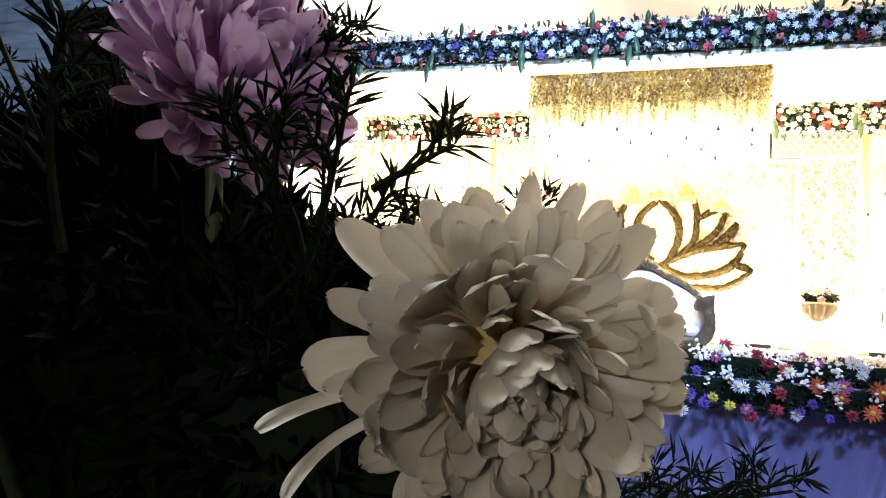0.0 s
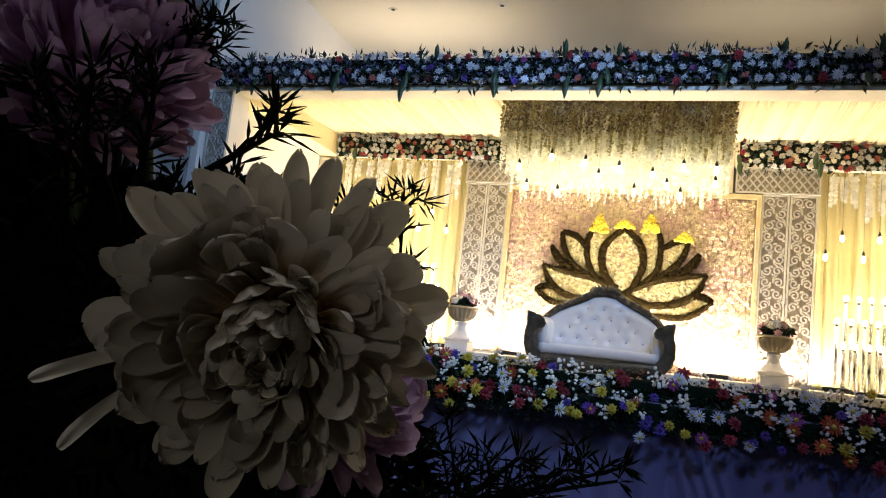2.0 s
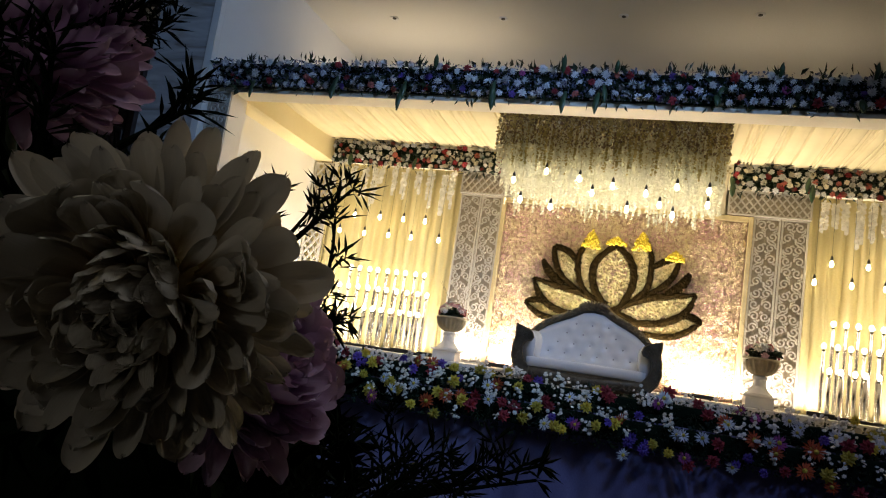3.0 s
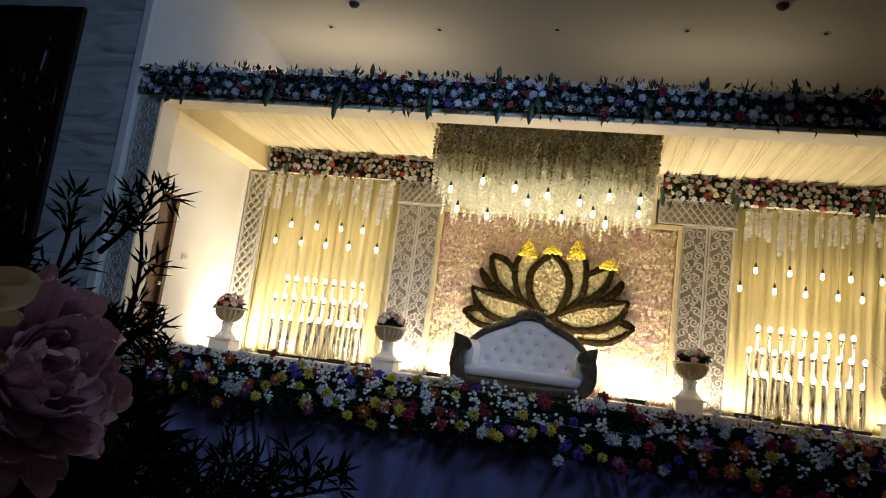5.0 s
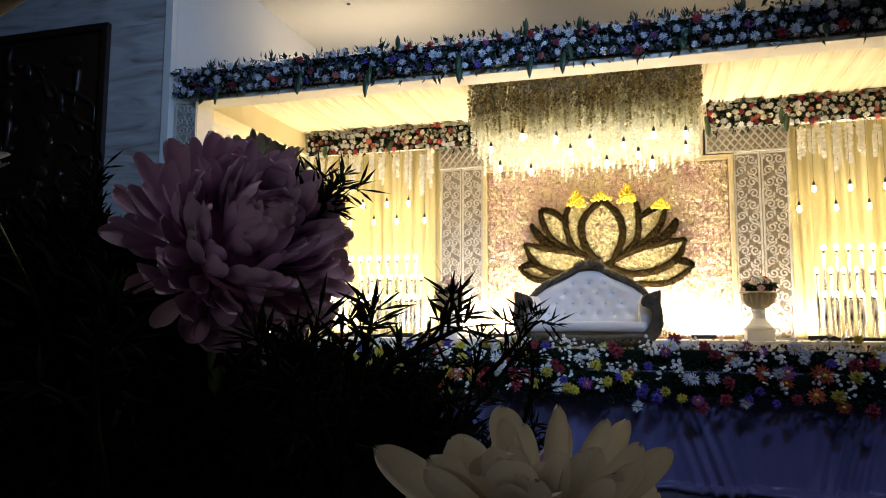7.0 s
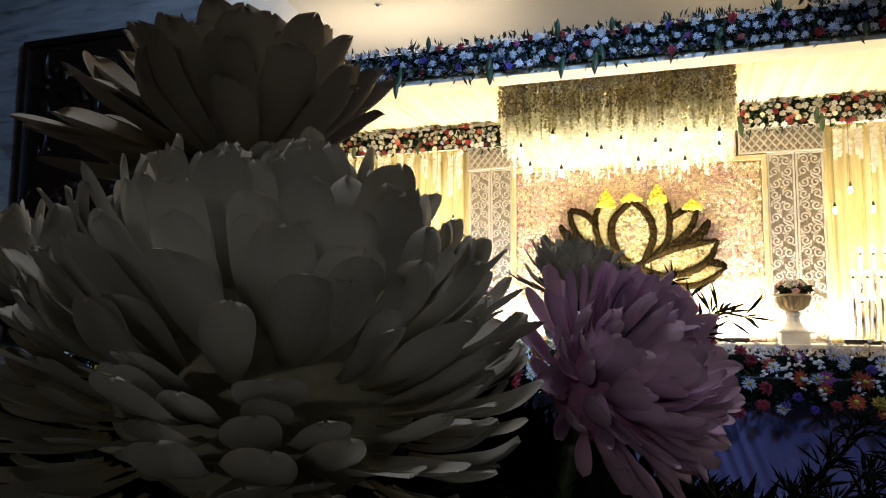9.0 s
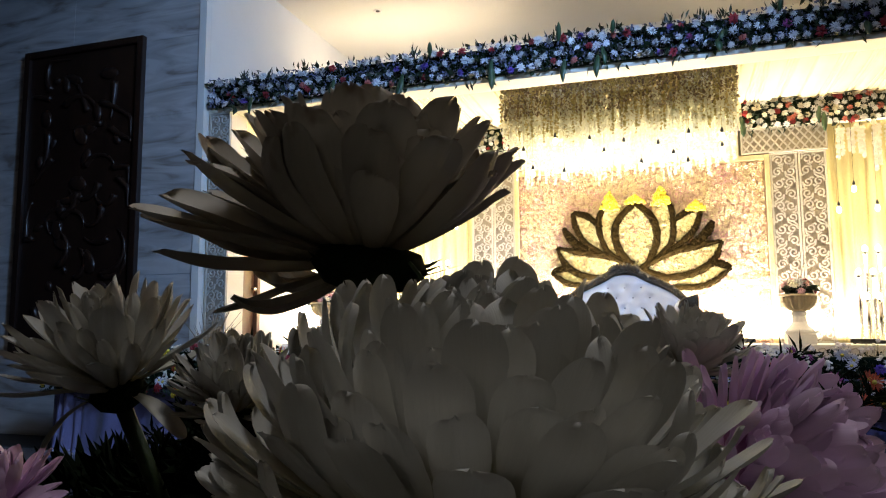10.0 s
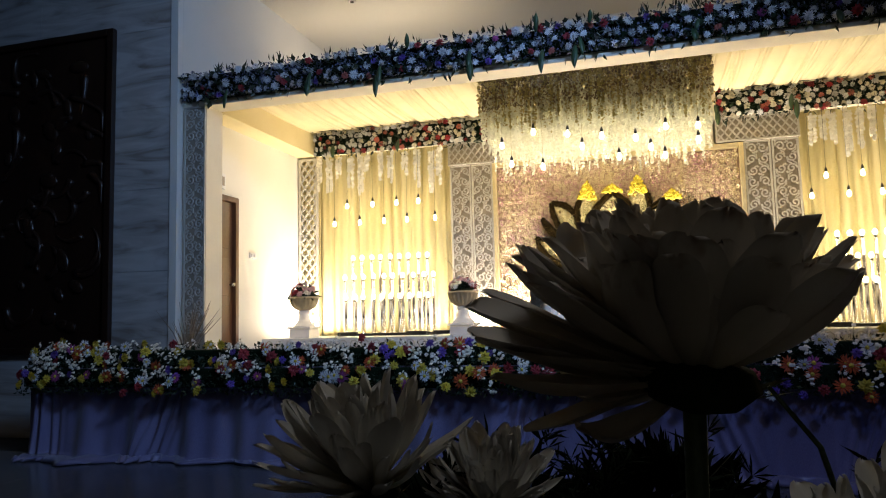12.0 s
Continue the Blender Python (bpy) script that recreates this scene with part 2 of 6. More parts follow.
M["crystal"] = mat("crystal_stud", (0.85, 0.87, 0.9), (0.95, 0.95, 0.97), 0.08, 0.7)
M["urn"] = mat("ivory_urn_paint", (0.30, 0.245, 0.15), (0.43, 0.36, 0.235), 0.5, scale=12, fine=120, bump=0.12, depth=0.003)
M["pedestal"] = mat("white_plaster", (0.72, 0.70, 0.68), (0.82, 0.80, 0.78), 0.55, scale=8, fine=120, bump=0.1, depth=0.003)
M["floret"] = floret_mat()
M["panel"] = mat("flower_wall_backing", (0.42, 0.28, 0.20), (0.58, 0.42, 0.31), 0.85, scale=20, fine=70)
M["lotus"] = mat("brown_gold_tinsel", (0.010, 0.006, 0.001), (0.032, 0.020, 0.004), 0.9, 0.0, scale=25, fine=120, bump=0.6, depth=0.01)
M["lotus_fill"] = mat("pale_gold_silk_florets", (0.70, 0.60, 0.30), (0.86, 0.79, 0.50), 0.8, scale=25, fine=120, bump=0.0, trans=0.3)
M["lotus_tip"] = mat("yellow_marigold_florets", (0.58, 0.43, 0.02), (0.74, 0.58, 0.05), 0.75, scale=25, fine=120, bump=0.6, depth=0.01)
M["statice"] = mat("dark_blue_statice_filler", (0.05, 0.06, 0.14), (0.26, 0.28, 0.38), 0.8, scale=14, fine=80, bump=0.0)
M["leaf"] = mat("dark_green_leaves", (0.006, 0.015, 0.006), (0.024, 0.042, 0.016), 0.5, scale=20, fine=150, trans=0.12)
M["leaf_striped"] = mat("striped_dracaena_leaf", (0.012, 0.040, 0.018), (0.045, 0.085, 0.035), 0.4, scale=60, fine=200, bump=0.05, stretch=(1, 1, 0.05))
M["white_bloom"] = mat("white_petals", (0.66, 0.66, 0.68), (0.82, 0.82, 0.82), 0.7, scale=30, fine=160, vary=0.25)
M["cream_bloom"] = mat("cream_petals", (0.70, 0.64, 0.52), (0.84, 0.80, 0.68), 0.7, scale=30, fine=160, vary=0.25)
M["red_bloom"] = mat("red_petals", (0.28, 0.02, 0.03), (0.48, 0.05, 0.06), 0.65, scale=30, fine=160, vary=0.3)
M["coral_bloom"] = mat("coral_petals", (0.52, 0.12, 0.09), (0.68, 0.24, 0.18), 0.65, scale=30, fine=160, vary=0.3)
M["orange_bloom"] = mat("orange_petals", (0.52, 0.07, 0.02), (0.66, 0.14, 0.03), 0.65, scale=30, fine=160, vary=0.25)
M["yellow_bloom"] = mat("yellow_petals", (0.62, 0.44, 0.03), (0.78, 0.62, 0.08), 0.65, scale=30, fine=160, vary=0.25)
M["purple_bloom"] = mat("purple_petals", (0.10, 0.05, 0.32), (0.20, 0.10, 0.48), 0.65, scale=30, fine=160, vary=0.3)
M["magenta_bloom"] = mat("magenta_petals", (0.30, 0.04, 0.20), (0.46, 0.10, 0.32), 0.65, scale=30, fine=160, vary=0.3)
M["pink_bloom"] = mat("pink_rose_petals", (0.60, 0.30, 0.32), (0.78, 0.55, 0.54), 0.7, scale=30, fine=160, vary=0.25)
M["string"] = mat("cream_wisteria_florets", (0.68, 0.67, 0.52), (0.87, 0.87, 0.77), 0.8, scale=4, fine=40, bump=0.0, trans=0.45)
M["white_string"] = mat("white_wisteria_florets", (0.86, 0.83, 0.72), (0.93, 0.91, 0.84), 0.75, scale=4, fine=40, bump=0.0, trans=0.1)
# beige florets, darkened for the shade high up in the hanging canopy
M["shaded_floret"] = mat("shaded_beige_florets", (0.33, 0.27, 0.09), (0.62, 0.54, 0.26), 0.85, scale=9, fine=60, bump=0.0)
M["black"] = mat("black_plastic", (0.012, 0.012, 0.012), (0.03, 0.03, 0.03), 0.4)
M["chrome"] = mat("polished_steel_tube", (0.62, 0.60, 0.58), (0.80, 0.78, 0.76), 0.16, 0.95, scale=6, fine=60, bump=0.0)
M["white_plastic"] = mat("white_plastic", (0.72, 0.72, 0.72), (0.8, 0.8, 0.8), 0.4)
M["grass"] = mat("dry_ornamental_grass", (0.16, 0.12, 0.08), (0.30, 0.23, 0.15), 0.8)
M["stem"] = mat("green_flower_stem", (0.03, 0.055, 0.02), (0.07, 0.11, 0.04), 0.5, scale=80, fine=400)
# needles and foam near black: the arrangement's deep shade is in their colour
M["needle"] = mat("shaded_fern_needles", (0.004, 0.008, 0.003), (0.010, 0.018, 0.007), 0.85, scale=150, fine=600, bump=0.0)
M["foam"] = mat("shaded_floral_foam", (0.004, 0.009, 0.004), (0.012, 0.022, 0.010), 0.95)
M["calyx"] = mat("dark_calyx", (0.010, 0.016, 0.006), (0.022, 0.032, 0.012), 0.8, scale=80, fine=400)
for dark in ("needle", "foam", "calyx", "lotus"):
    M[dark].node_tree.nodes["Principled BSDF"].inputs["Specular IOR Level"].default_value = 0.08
M["disc"] = mat("yellow_green_flower_centre", (0.36, 0.26, 0.08), (0.50, 0.40, 0.16), 0.8, scale=300, fine=900)
M["bulb"] = glow("warm_bulb_glass", (1.0, 0.78, 0.42), 26.0)
M["candle"] = glow("warm_candle_bulb", (1.0, 0.84, 0.55), 24.0)
M["petal_white"] = petal_mat("white_chrysanthemum_petal", (0.50, 0.44, 0.26), (0.66, 0.64, 0.58), 0.25, 0.08)
M["petal_cream"] = petal_mat("cream_chrysanthemum_petal", (0.66, 0.46, 0.18), (0.80, 0.74, 0.62), 0.12, 0.16)
M["petal_wilted"] = petal_mat("wilting_chrysanthemum_petal", (0.40, 0.34, 0.20), (0.64, 0.58, 0.48), 0.85, 0.05)
M["core"] = mat("yellow_cream_petal_bases", (0.50, 0.36, 0.12), (0.68, 0.56, 0.28), 0.75, scale=200, fine=700, bump=0.3, depth=0.0006)
M["pale_core"] = mat("pale_petal_bases", (0.38, 0.36, 0.25), (0.52, 0.50, 0.38), 0.75, scale=200, fine=700, bump=0.3, depth=0.0006)
M["pink_core"] = mat("deep_pink_petal_bases", (0.34, 0.13, 0.26), (0.48, 0.22, 0.38), 0.75, scale=200, fine=700, bump=0.3, depth=0.0006)
M["petal_pink"] = petal_mat("pink_chrysanthemum_petal", (0.62, 0.32, 0.56), (0.84, 0.61, 0.84), 0.10, 0.16)

# ---------------------------------------------------------------- mesh helpers
def box(bm, x0, x1, y0, y1, z0, z1, bevel=0.0):
    v = [bm.verts.new(p) for p in ((x0, y0, z0), (x1, y0, z0), (x1, y1, z0), (x0, y1, z0), (x0, y0, z1), (x1, y0, z1), (x1, y1, z1), (x0, y1, z1))]
    fs = [bm.faces.new([v[i] for i in f]) for f in ((3, 2, 1, 0), (4, 5, 6, 7), (0, 1, 5, 4), (1, 2, 6, 5), (2, 3, 7, 6), (3, 0, 4, 7))]
    if bevel:
        es = list({e for f in fs for e in f.edges})
        bmesh.ops.bevel(bm, geom=es, offset=bevel, segments=2, affect="EDGES", profile=0.6)


def lathe(bm, profile, n=20, at=(0, 0, 0), flute=0, depth=0.0, part_of=(0, 0)):
    """A turned body from (radius, height) rows; flute: ribs round the rows in part_of."""
    rings = []
    for k, (r, z) in enumerate(profile):
        ring = []
        for i in range(n):
            a = 2 * math.pi * i / n
            rr = r * (1 + depth * math.cos(flute * a)) if flute and part_of[0] <= k <= part_of[1] else r
            ring.append(bm.verts.new((at[0] + rr * math.cos(a), at[1] + rr * math.sin(a), at[2] + z)))
        rings.append(ring)
    for a, b in zip(rings, rings[1:]):
        for i in range(n):
            bm.faces.new((a[i], a[(i + 1) % n], b[(i + 1) % n], b[i]))
    bm.faces.new(rings[0][::-1])
    bm.faces.new(rings[-1])


def rod(bm, pts, r0, r1=None, n=6):
    """A tapered tube along points."""
    r1 = r0 if r1 is None else r1
    pts = [Vector(p) for p in pts]
    prev, first, last = None, None, None
    for k, p in enumerate(pts):
        d = (pts[min(k + 1, len(pts) - 1)] - pts[max(k - 1, 0)]).normalized()
        u = d.orthogonal().normalized() if prev is None else (prev - d * prev.dot(d)).normalized()
        prev = u
        w = d.cross(u)
        r = r0 + (r1 - r0) * k / max(1, len(pts) - 1)
        ring = [bm.verts.new(p + (u * math.cos(2 * math.pi * i / n) + w * math.sin(2 * math.pi * i / n)) * r) for i in range(n)]
        if last:
            for i in range(n):
                bm.faces.new((last[i], last[(i + 1) % n], ring[(i + 1) % n], ring[i]))
        else:
            first = ring
        last = ring
    bm.faces.new(first[::-1])
    bm.faces.new(last)


def sheet(bm, nu, nv, fn, thick=None):
    """A grid surface fn(u, v); thick: a vector by which a second side is set off, closed round the rim."""
    g = [[bm.verts.new(fn(i / nu, j / nv)) for j in range(nv + 1)] for i in range(nu + 1)]
    for i in range(nu):
        for j in range(nv):
            bm.faces.new((g[i][j], g[i + 1][j], g[i + 1][j + 1], g[i][j + 1]))
    if thick is not None:
        h = [[bm.verts.new(v.co + Vector(thick)) for v in row] for row in g]
        for i in range(nu):
            for j in range(nv):
                bm.faces.new((h[i][j + 1], h[i + 1][j + 1], h[i + 1][j], h[i][j]))
        rim = [(i, 0) for i in range(nu)] + [(nu, j) for j in range(nv)] + [(i, nv) for i in range(nu, 0, -1)] + [(0, j) for j in range(nv, 0, -1)]
        for a, b in zip(rim, rim[1:] + rim[:1]):
            bm.faces.new((g[a[0]][a[1]], h[a[0]][a[1]], h[b[0]][b[1]], g[b[0]][b[1]]))


def ribbon(bm, pts, w, y0, y1):
    """A flat band of width w along (x, z) points, from y0 (front) to y1."""
    rows = []
    for k, p in enumerate(pts):
        a, b = pts[max(k - 1, 0)], pts[min(k + 1, len(pts) - 1)]
        d = Vector((b[0] - a[0], b[1] - a[1])).normalized()
        nx, nz = -d.y * w / 2, d.x * w / 2
        rows.append([bm.verts.new(q) for q in ((p[0] + nx, y0, p[1] + nz), (p[0] - nx, y0, p[1] - nz), (p[0] - nx, y1, p[1] - nz), (p[0] + nx, y1, p[1] + nz))])
    for a, b in zip(rows, rows[1:]):
        for i in range(3):
            bm.faces.new((a[i], a[(i + 1) % 4], b[(i + 1) % 4], b[i]))
        bm.faces.new((a[3], a[0], b[0], b[3]))
    bm.faces.new(rows[0][::-1])
    bm.faces.new(rows[-1])


def mesh_of(name, bm, material, smooth=False):
    bmesh.ops.recalc_face_normals(bm, faces=bm.faces)
    me = bpy.data.meshes.new(name)
    bm.to_mesh(me)
    bm.free()
    for m in material if isinstance(material, (list, tuple)) else [material]:
        me.materials.append(m)
    if smooth:
        me.polygons.foreach_set("use_smooth", [True] * len(me.polygons))
    return me


def part(name, bm, material, parent=None, label="", smooth=False):
    ob = new(name, mesh_of(name, bm, material, smooth))
    if parent is not None:
        ob.parent = parent
    if label:
        tagged(ob, label)
    return ob


def thing(name, label, category, at=(0, 0, 0), group=""):
    ob = new(name)
    ob.empty_display_size = 0.1
    ob.location = at
    return tagged(ob, label, category, group)


def one(name, bm, material, label, category, group="", kind="", smooth=False):
    return tagged(part(name, bm, material, None, "", smooth), label, category, group, kind)


def B():
    return bmesh.new()


rng = random.Random(7)

# ---------------------------------------------------------------- structure
XL, XR, YF, YB, ZC, ZS, ZP = -5.44, 4.22, 7.2, 10.15, 6.0, 0.92, 1.10
YN = 11.2
# hall: floor, unseen low-bounce walls behind and beside the camera, ceiling
b = B()
box(b, -11.0, 9.0, -20.0, 11.4, -0.2, -0.006)
floor = one("floor", b, M["joint"], "dark polished stone floor of the hall", "floor", kind="structure")
b = B()
box(b, -11.0, 9.0, -20.0, 12.0, ZC, ZC + 0.2)
one("ceiling", b, M["ceiling"], "plain white painted ceiling with small spotlights", "ceiling", kind="structure")
b = B()
box(b, -11.0, 9.0, -20.2, -20.0, 0, ZC)
one("wall_south", b, M["hall"], "unseen dark wall closing the hall, kept low in bounce light", "wall", kind="structure")
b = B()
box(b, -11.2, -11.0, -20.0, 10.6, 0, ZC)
one("wall_west", b, M["hall"], "unseen dark hall wall that returns little light", "wall", kind="structure")
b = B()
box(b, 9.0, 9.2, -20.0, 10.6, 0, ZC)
one("wall_east", b, M["hall"], "unseen dark hall wall that returns little light", "wall", kind="structure")
b = B()
box(b, XL - 0.2, XR + 0.2, YN, YN + 0.2, 0, ZC)
one("wall_north", b, M["wall"], "cream painted wall behind the stage backdrop", "wall", kind="structure")
# side walls of the stage room, the left one with a doorway
DY0, DY1, DZ = 7.72, 8.40, 2.99
b = B()
box(b, XL - 0.2, XL, 7.21, DY0, 0, ZC)
box(b, XL - 0.2, XL, DY1, YN, 0, ZC)
box(b, XL - 0.2, XL, DY0, DY1, DZ, ZC)
box(b, XL - 0.2, XL, DY0, DY1, 0, ZS)
one("wall_stage_west", b, M["wall"], "cream painted side wall with a doorway", "wall", kind="structure")
b = B()
box(b, XR, XR + 0.2, 7.13, YN, 0, ZC)
one("wall_stage_east", b, M["wall"], "cream painted side wall of the stage", "wall", kind="structure")
b = B()
box(b, -11.0, XL - 0.2, 7.2, 7.4, 0, ZC)
wall_marble = one("wall_marble", b, M["joint"], "grey veined marble wall beside the stage", "wall", kind="structure")
b = B()
box(b, XR + 0.2, 9.0, 7.2, 7.4, 0, ZC)
one("wall_hall_front", b, M["hall"], "unseen dark wall beside the stage that returns little light", "wall", kind="structure")
b = B()
box(b, XL - 0.098, XL, 7.115, 7.208, 0, ZC)
one("trim", b, M["wall"], "white painted corner strip ending the marble wall", "trim", kind="structure")
# stage platform
b = B()
box(b, -6.44, XL - 0.2, 6.22, 7.10, 0, ZS - 0.2, 0.0)
box(b, XL - 0.2, XR, 6.22, YB + 0.12, 0, ZS, 0.0)
one("stage", b, M["backing"], "raised stage platform with a cloth-covered front", "stage", kind="structure")

# unseen board added behind the curtains to keep light from leaking through
b = B()
box(b, XL + 0.002, XR - 0.002, YB + 0.122, YB + 0.16, ZS, 4.36)
one("light_stop_board", b, M["trim"], "unseen cream board added behind the backdrop to stop light", "board", kind="structure")

# front portal: columns and beam
def portal():
    for side, (x0, x1) in (("west", (XL, -5.12)), ("east", (XR - 0.32, XR))):
        col = thing("column", "cream portal column faced with a scroll-cut lattice panel", "column", (0, 0, 0), "portal columns")
        b = B()
        box(b, x0 + 0.002, x1, 7.23, 7.56, ZS, 3.908, 0.004)
        part("shaft", b, M["trim"], col)
        b = B()
        box(b, x0 + 0.03, x1 - 0.004, 7.219, 7.229, ZS, 3.9)
        part("backing_board", b, M["backing"], col, "taupe board behind the cut-work")
        b = B()
        scroll_panel(b, x0 + 0.03, x1 - 0.004, ZS + 0.30, 3.9, 7.203, 7.219, 0.015)
        part("scroll_panel", b, M["lattice"], col, "ivory scroll-cut lattice panel")


def scroll_panel(bm, x0, x1, z0, z1, ya, yb, w=0.02, border=0.018):
    """Cut-work panel of S-scrolls and small leaves inside a border."""
    ribbon(bm, [(x0 + border / 2, z0), (x0 + border / 2, z1)], border, ya, yb)
    ribbon(bm, [(x1 - border / 2, z0), (x1 - border / 2, z1)], border, ya, yb)
    ribbon(bm, [(x0 + border, z0 + border / 2), (x1 - border, z0 + border / 2)], border, ya, yb)
    ribbon(bm, [(x0 + border, z1 - border / 2), (x1 - border, z1 - border / 2)], border, ya, yb)
    W = x1 - x0 - 2 * border
    cols = 2
    cell = W / cols
    n = max(4, round((z1 - z0 - 2 * border) / (cell * 1.08)))
    pitch = (z1 - z0 - 2 * border) / n
    for k in range(n):
        for c in range(cols):
            s = 1 if (k + c) % 2 else -1
            up = 1 if (k // 2 + c) % 2 else -1
            ex, zc = x0 + border + (c + 0.5) * cell + s * cell * 0.04, z0 + border + (k + 0.5) * pitch
            R = cell * 0.45
            pts = []
            for i in range(14):
                a = math.pi * 2 * 1.3 * i / 13
                r = R * (1 - 0.78 * i / 13)
                pts.append((ex - s * r * math.cos(a), zc + up * r * math.sin(a)))
            ribbon(bm, pts, w, ya, yb)
            # tie to the next scroll, and a small leaf
            ribbon(bm, [(ex - s * R, zc), (ex - s * R * 0.9, zc + up * pitch * 0.4), (ex - s * R * 0.2, zc + up * pitch * 0.62)], w * 0.9, ya + 0.001, yb)
            ribbon(bm, [(ex + s * R * 0.4, zc - up * R * 0.75), (ex + s * R * 0.85, zc - up * R * 0.95), (ex + s * R * 1.05, zc - up * R * 0.6)], w * 1.2, ya + 0.002, yb)


def diamonds(bm, x0, x1, z0, z1, ya, yb, pitch=0.105, w=0.017, border=0.022, lean=1.25):
    """Diagonal lattice bars clipped to a rectangle, with a border."""
    for p in ([(x0 + border / 2, z0), (x0 + border / 2, z1)], [(x1 - border / 2, z0), (x1 - border / 2, z1)],
              [(x0 + border, z0 + border / 2), (x1 - border, z0 + border / 2)], [(x0 + border, z1 - border / 2), (x1 - border, z1 - border / 2)]):
        ribbon(bm, p, border, ya, yb)
    a0, a1, c0, c1 = x0 + border, x1 - border, z0 + border, z1 - border
    for s in (1, -1):
        span = (a1 - a0) * lean
        k = math.floor(-span / pitch / lean) - 2
        while True:
            # line z = zz + s * lean * (x - a0)
            zz = c0 + k * pitch * lean + (0 if s > 0 else span)
            k += 1
            if zz - (0 if s > 0 else span) > c1:
                break
            xs = []
            for x in (a0, a1):
                z = zz + s * lean * (x - a0)
                if c0 <= z <= c1:
                    xs.append((x, z))
            for z in (c0, c1):
                x = a0 + (z - zz) / (s * lean)
                if a0 < x < a1:
                    xs.append((x, z))
            if len(xs) >= 2 and abs(xs[0][0] - xs[1][0]) > 0.012:
                ribbon(bm, [xs[0], xs[1]], w, ya + (0.002 if s > 0 else 0.004), yb)


portal()
beam = thing("portal_beam", "cream boxed beam across the stage opening", "beam")
b = B()
box(b, XL, XR, 7.26, 7.54, 3.91, 4.24, 0.006)
part("beam_box", b, M["trim"], beam)
b = B()
box(b, XL, XR, 7.225, 7.257, 3.905, 3.95, 0.004)
part("lower_board", b, M["trim"], beam)
# bulkheads along both sides under the canopy
b = B()
box(b, XL + 0.002, -5.12, 7.565, YB + 0.1, 3.90, 4.34, 0.006)
one("bulkhead", b, M["bulkhead"], "pale yellow boxed bulkhead under the canopy", "bulkhead", kind="structure")
b = B()
box(b, XR - 0.32, XR - 0.002, 7.565, YB + 0.1, 3.90, 4.34, 0.006)
one("bulkhead", b, M["bulkhead"], "pale yellow boxed bulkhead under the canopy", "bulkhead", kind="structure")

# draped canopy, gathered into soft pleats that run front to back
def canopy(x0, x1, seed):
    r = random.Random(seed)
    ph = [r.uniform(0, 6.28) for _ in range(6)]
    # sharp gathers in loose groups: (place, lean, depth, width)
    gathers, x = [], x0 + 0.04
    while x < x1 - 0.03:
        for k in range(r.randint(1, 4)):
            gathers.append((x + k * r.uniform(0.028, 0.045), r.uniform(-0.05, 0.05), r.uniform(0.014, 0.040), r.uniform(0.007, 0.013)))
        x += r.uniform(0.10, 0.30)

    def fn(u, v):
        x, y = x0 + (x1 - x0) * u, 7.55 + (YB + 0.02 - 7.55) * v
        soft = 0.010 * math.sin(x * 9 + ph[0] + 0.4 * math.sin(y * 1.3)) + 0.006 * math.sin(x * 31 + ph[1])
        cut = sum(d * math.exp(-(((x - g - lean * (v - 0.5)) / w) ** 2)) for g, lean, d, w in gathers if abs(x - g) < 0.09)
        return (x, y, 4.275 + soft + min(0.06, cut) - 0.05 * math.sin(math.pi * v) - 0.03 * v)
    b = B()
    sheet(b, int((x1 - x0) * 170), 7, fn, (0, 0, 0.004))
    return part("cloth", b, M["canopy"], None, "", True)


canopy_thing = thing("canopy", "cream cloth canopy gathered in pleats over the stage", "canopy")
edges = [-5.12, -3.62, -2.21, -0.80, 0.63, 2.25, XR - 0.32]
for k in range(6):
    cloth = canopy(edges[k], min(edges[k + 1] + 0.03, XR - 0.32), 3 + k)
    cloth.name = "cloth_panel"
    cloth.parent = canopy_thing

# marble slabs on the wall, set with fine joints
wall_z = [0.0, 0.98, 1.96, 2.94, 3.92, 4.90, ZC]
k = 0
for i, z0 in enumerate(wall_z[:-1]):
    for x0, x1 in ((-11.0, -9.4), (-9.4, -7.5), (-7.5, XL - 0.1)):
        b = B()
        box(b, x0 + 0.0015, x1 - 0.0015, 7.13, 7.198, z0 + 0.0015, wall_z[i + 1] - 0.0015, 0.002)
        part("marble_slab", b, M["marble"], wall_marble)
# floor tiles near the stage
me = None
for i in range(-11, 5):
    for j in range(1, 8):
        if me is None:
            b = B()
            box(b, 0.002, 0.798, 0.002, 0.798, -0.006, 0.0, 0.001)
            me = mesh_of("tile", b, M["floor"])
        t = new("tile", me)
        t.location = (i * 0.8, j * 0.8 - 0.05, 0)
        t.parent = floor

